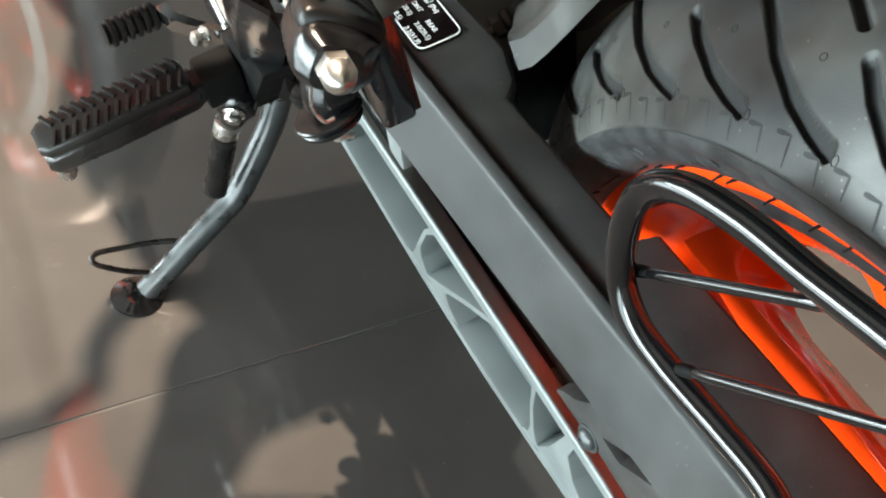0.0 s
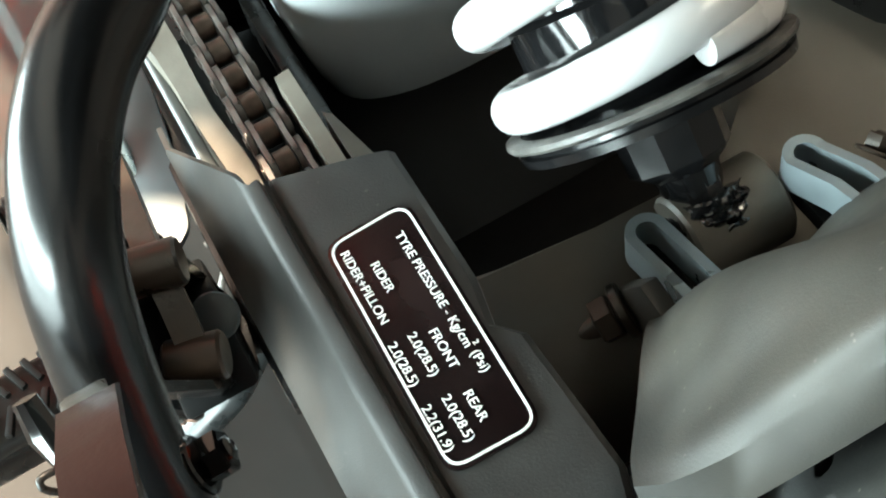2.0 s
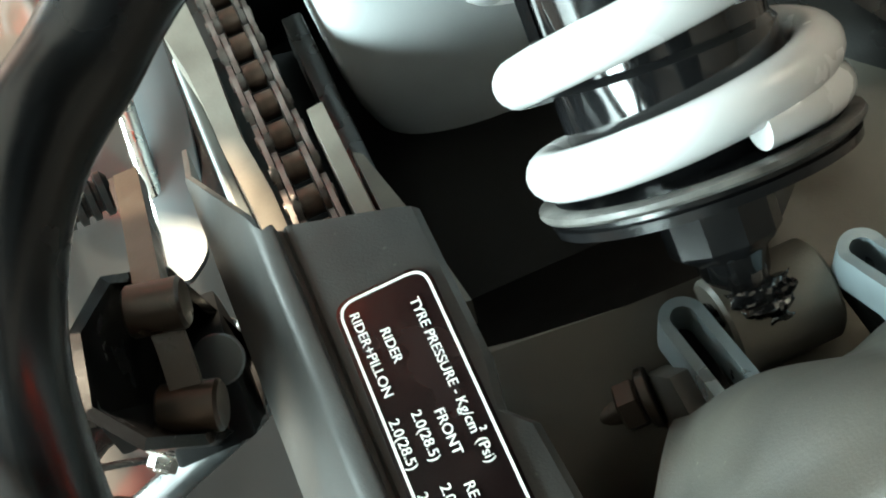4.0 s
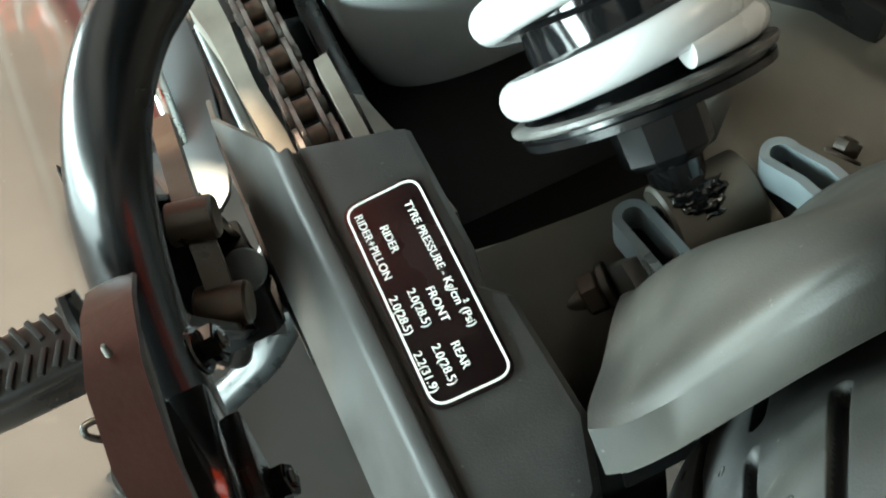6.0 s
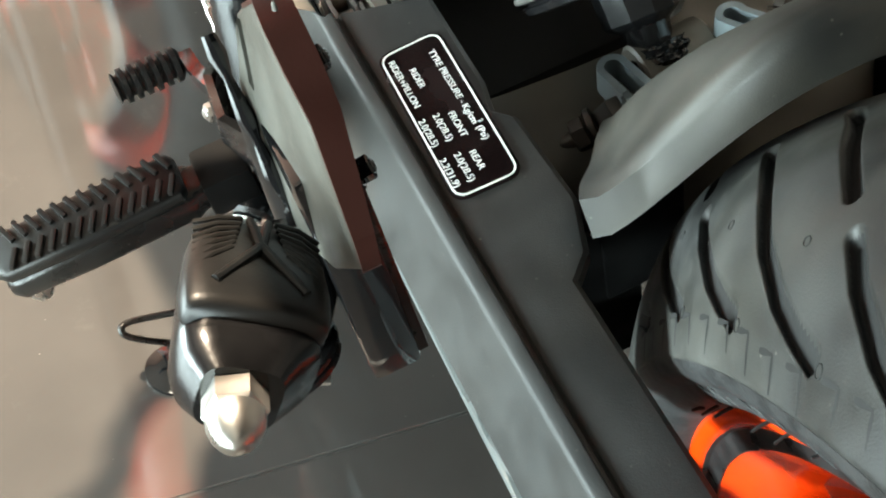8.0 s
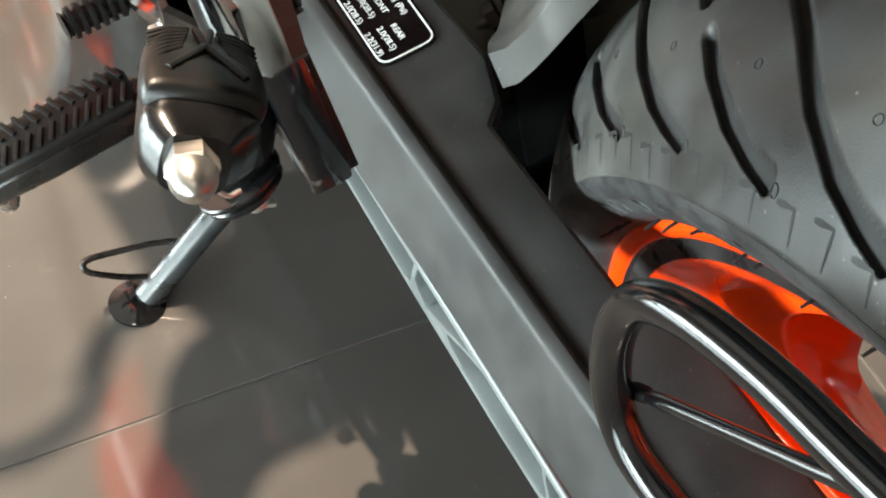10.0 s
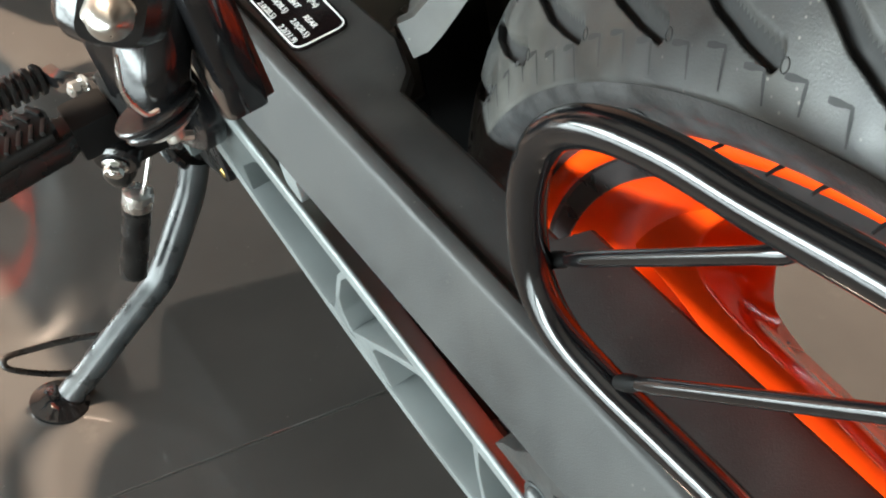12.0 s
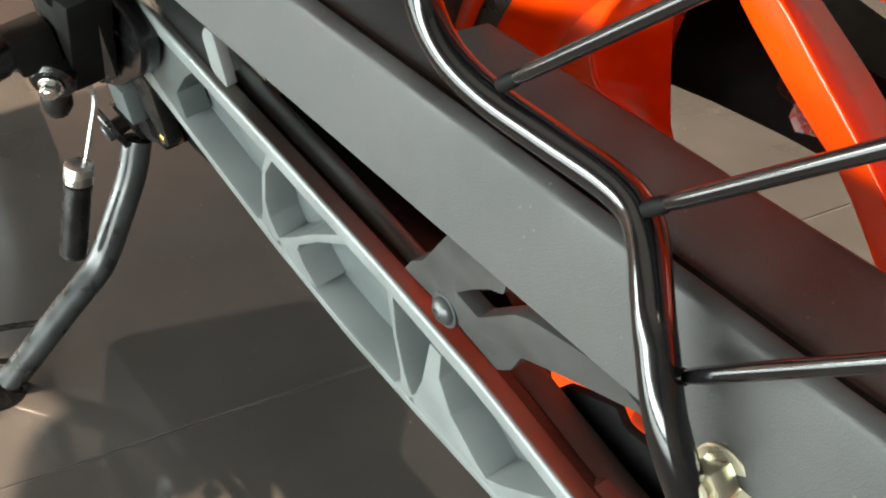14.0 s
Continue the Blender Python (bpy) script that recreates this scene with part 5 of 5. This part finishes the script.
foot = spin(bmesh.new(), (-0.2730, 0.572, 0.0495), (-0.2700, 0.572, 0.0580), [(0, 0.0210), (0.12, 0.0222), (0.4, 0.0222), (0.5, 0.0205), (0.7, 0.0150), (1, 0.011)], 36)
part("foot_pad", foot, M_GLOSS, stand, "round black foot of the stand")
part("tang", tube([(-0.2200, 0.580, 0.0810), (-0.2400, 0.588, 0.0850), (-0.2700, 0.592, 0.0930), (-0.2860, 0.592, 0.0985), (-0.2915, 0.589, 0.0985), (-0.2890, 0.585, 0.0920), (-0.2700, 0.580, 0.0760), (-0.2500, 0.576, 0.0640)], 0.0024, 12, 8), M_SATIN, stand, "bent wire tang")
part("stand_spring", spin(bmesh.new(), (-0.1855, 0.5660, 0.1330), (-0.1580, 0.5620, 0.2030), [(0, 0.006), (0.04, 0.0095), (0.8, 0.0098), (0.81, 0.0085), (0.97, 0.0085), (1, 0.005)], 28), M_SATIN, stand, "black sleeved return spring")
part("spring_collar", spin(bmesh.new(), (-0.1625, 0.5627, 0.1915), (-0.1575, 0.5619, 0.2045), [(0, 0.0103), (0.9, 0.0103), (1, 0.008)], 28), M_STEEL, stand)
part("spring_hook", tube([(-0.1575, 0.562, 0.200), (-0.1540, 0.556, 0.2080), (-0.1443, 0.556, 0.2262), (-0.1351, 0.556, 0.2444), (-0.1332, 0.556, 0.2547), (-0.1354, 0.556, 0.2605), (-0.1404, 0.556, 0.2600)], 0.0016, 10, 6), M_STEEL, stand)
part("stand_bracket", prism(rounded([(0.500, 0.225), (0.500, 0.275), (0.560, 0.285), (0.600, 0.255), (0.600, 0.215), (0.550, 0.205)], 0.008), -0.1110, -0.1000, 0.002), M_SATIN, stand)
for x in (-0.1270, -0.1145):
    part("clevis_plate", cyl((x, 0.5800, 0.2060), (x + 0.0045, 0.5800, 0.2075), 0.0175, seg=36, edge=0.001), M_GLOSS, stand)
part("clevis_bolt", cyl((-0.1310, 0.5800, 0.2045), (-0.1060, 0.5800, 0.2095), 0.0065, seg=20, edge=0.001), M_STAND, stand)
part("mount_block", box((-0.1150, 0.5480, 0.2440), (0.012, 0.030, 0.026), 0.002), M_FLANK_SHADE, stand)
bolt("pivot_bolt", (-0.100, 0.512, 0.2270), (-1, -0.1, 0), 0.0065, 0.010, M_GOLD, stand)
part("switch_block", box((-0.101, 0.527, 0.227), (0.020, 0.026, 0.026), 0.004), M_DEEP, stand)

# front wheel, steered to the left; the polished floor mirrors it
FRONT = LEAN.inverted() @ pose(-0.190, 1.380, 0.303, 0, 0, 18) @ pose(0, 0, 0, 0, -10.6, 0) @ pose(0, 0, -AX)


def at_front(bm):
    bmesh.ops.transform(bm, matrix=FRONT, verts=bm.verts)
    return bm


front = part("front_wheel", at_front(ring_body([(x * 0.72, r) for x, r in outline], 96)), M_ORANGE, bike, "orange cast alloy front wheel", angle=50)
part("tyre", at_front(ring_body([(-0.046, 0.226), (-0.055, 0.250), (-0.053, 0.272), (-0.040, 0.292), (-0.018, 0.302), (0.018, 0.302), (0.040, 0.292), (0.053, 0.272), (0.055, 0.250), (0.046, 0.226)], 96)), M_RUBBER, front, angle=60)
part("brake_disc", at_front(ring_body([(-0.060, 0.128), (-0.060, 0.158), (-0.055, 0.158), (-0.055, 0.128)], 96)), M_DISC, front, "bright steel brake disc")
part("speed_ring", at_front(ring_body([(-0.064, 0.046), (-0.064, 0.060), (-0.058, 0.060), (-0.058, 0.046)], 60)), M_DISC, front)
part("hub", at_front(spin(bmesh.new(), (-0.062, 0, AX), (0.062, 0, AX), [(0, 0.02), (0.05, 0.034), (0.5, 0.030), (0.95, 0.034), (1, 0.02)], 32)), M_ORANGE, front)
for k in range(5):
    a = 72 * k + 20
    p, q = Vector(wheel_point(-0.020, 0.03, a)), Vector(wheel_point(-0.026, 0.197, a + 14))
    part("spoke", at_front(sweep(bmesh.new(), [p, p.lerp(q, 0.5), q], [0.016, 0.012, 0.015], 10)), M_ORANGE, front)
for x in (-0.098, 0.098):
    part("fork_leg", at_front(cyl((x, 0, AX - 0.01), (x, -0.27, AX + 0.58), 0.026, 0.022, seg=28)), M_SATIN, bike)

# seat, tail and tank over the wheel
def body_loft(rows, power=0.7):
    bm = bmesh.new()
    f = lambda v: math.copysign(abs(v) ** power, v)
    loft(bm, [[(w * f(math.cos(a)), y, z + h * f(math.sin(a))) for a in [2 * math.pi * k / 28 for k in range(28)]] for y, w, h, z in rows], close=True)
    return bm


part("seat", body_loft(((-0.42, 0.05, 0.020, 0.965), (-0.36, 0.10, 0.035, 0.950), (-0.2, 0.150, 0.045, 0.930), (0.0, 0.162, 0.050, 0.915), (0.2, 0.165, 0.050, 0.905), (0.40, 0.155, 0.045, 0.895), (0.50, 0.130, 0.043, 0.893), (0.56, 0.095, 0.04, 0.89))), M_DEEP, bike, "black seat over the rear wheel", angle=60)
part("fuel_tank", body_loft(((0.54, 0.07, 0.06, 0.91), (0.62, 0.088, 0.09, 0.92), (0.70, 0.100, 0.11, 0.93), (0.74, 0.150, 0.12, 0.93), (0.79, 0.175, 0.12, 0.92), (0.86, 0.195, 0.14, 0.91), (0.98, 0.205, 0.15, 0.90), (1.10, 0.15, 0.11, 0.90))), M_ORANGE, bike, "orange fuel tank", angle=60)
part("side_panel", body_loft(((0.60, 0.09, 0.10, 0.70), (0.68, 0.115, 0.15, 0.68), (0.9, 0.15, 0.17, 0.66), (1.05, 0.12, 0.10, 0.66))), M_DEEP, bike, "black frame and engine side", angle=60)
part("under_tail", body_loft(((-0.40, 0.05, 0.04, 0.86), (-0.30, 0.085, 0.07, 0.82), (-0.10, 0.095, 0.09, 0.79), (0.10, 0.095, 0.09, 0.785), (0.24, 0.080, 0.07, 0.80), (0.30, 0.05, 0.04, 0.82))), M_DEEP, bike, "black tail unit beneath the seat", angle=60)

# unseen handlebar, added and bent at its left end to shade the floor
bar = part("handlebar", tube([(-0.330, 0.790, 1.105), (-0.279, 0.813, 1.100), (-0.263, 0.812, 1.097), (-0.242, 0.817, 1.093), (-0.229, 0.825, 1.091), (-0.225, 0.837, 1.090), (-0.214, 0.852, 1.088), (-0.191, 0.868, 1.084), (-0.10, 0.915, 1.050), (0.06, 0.955, 1.040), (0.17, 0.985, 1.080), (0.28, 0.985, 1.095), (0.42, 0.960, 1.090)], 0.0085, 18, 5), M_SATIN, bike, "unseen black handlebar, bent to cast a floor shadow")
part("grip", cyl((0.31, 0.980, 1.094), (0.42, 0.960, 1.090), 0.0160, seg=24, edge=0.003), M_RUBBER2, bar, "black rubber grip")
# unseen shapes by the tank and beneath the seat, added to block the downlight
part("shadow_wing", prism(rounded([(-0.14, 0.80), (-0.186, 0.796), (-0.204, 0.780), (-0.220, 0.746), (-0.237, 0.723), (-0.250, 0.703), (-0.267, 0.680), (-0.290, 0.600), (-0.100, 0.590), (-0.105, 0.645), (-0.150, 0.652), (-0.185, 0.672), (-0.210, 0.682), (-0.193, 0.699), (-0.178, 0.714), (-0.150, 0.716), (-0.12, 0.72)], 0.01, 3), 0.940, 0.965, 0.006, axis="z"), M_DEEP, bike, "unseen black sheet added to shape the floor shadow")
part("side_blocker", body_loft(((0.28, 0.090, 0.05, 0.81), (0.36, 0.112, 0.07, 0.80), (0.54, 0.112, 0.07, 0.80), (0.61, 0.090, 0.05, 0.80))), M_DEEP, bike, "unseen black blocker added beneath the seat to shade the guard", angle=60)

# ---- floor tiles ----
TILE = 0.8
tile_me = finish("tile", box((0, 0, -0.006), (TILE - 0.0024, TILE - 0.0024, 0.012), 0.0006, seg=1), M_FLOOR)
for i in range(-6, 7):
    for j in range(-6, 8):
        m = TURN @ pose(0.18 + (i + 0.5) * TILE, (j + 0.5) * TILE, 0)
        c = m.translation
        if R["x0"] - 0.5 < c.x < R["x1"] + 0.5 and R["y0"] - 0.5 < c.y < R["y1"] + 0.5:
            ob = new("tile", tile_me)
            ob.parent = floor
            ob.matrix_world = m
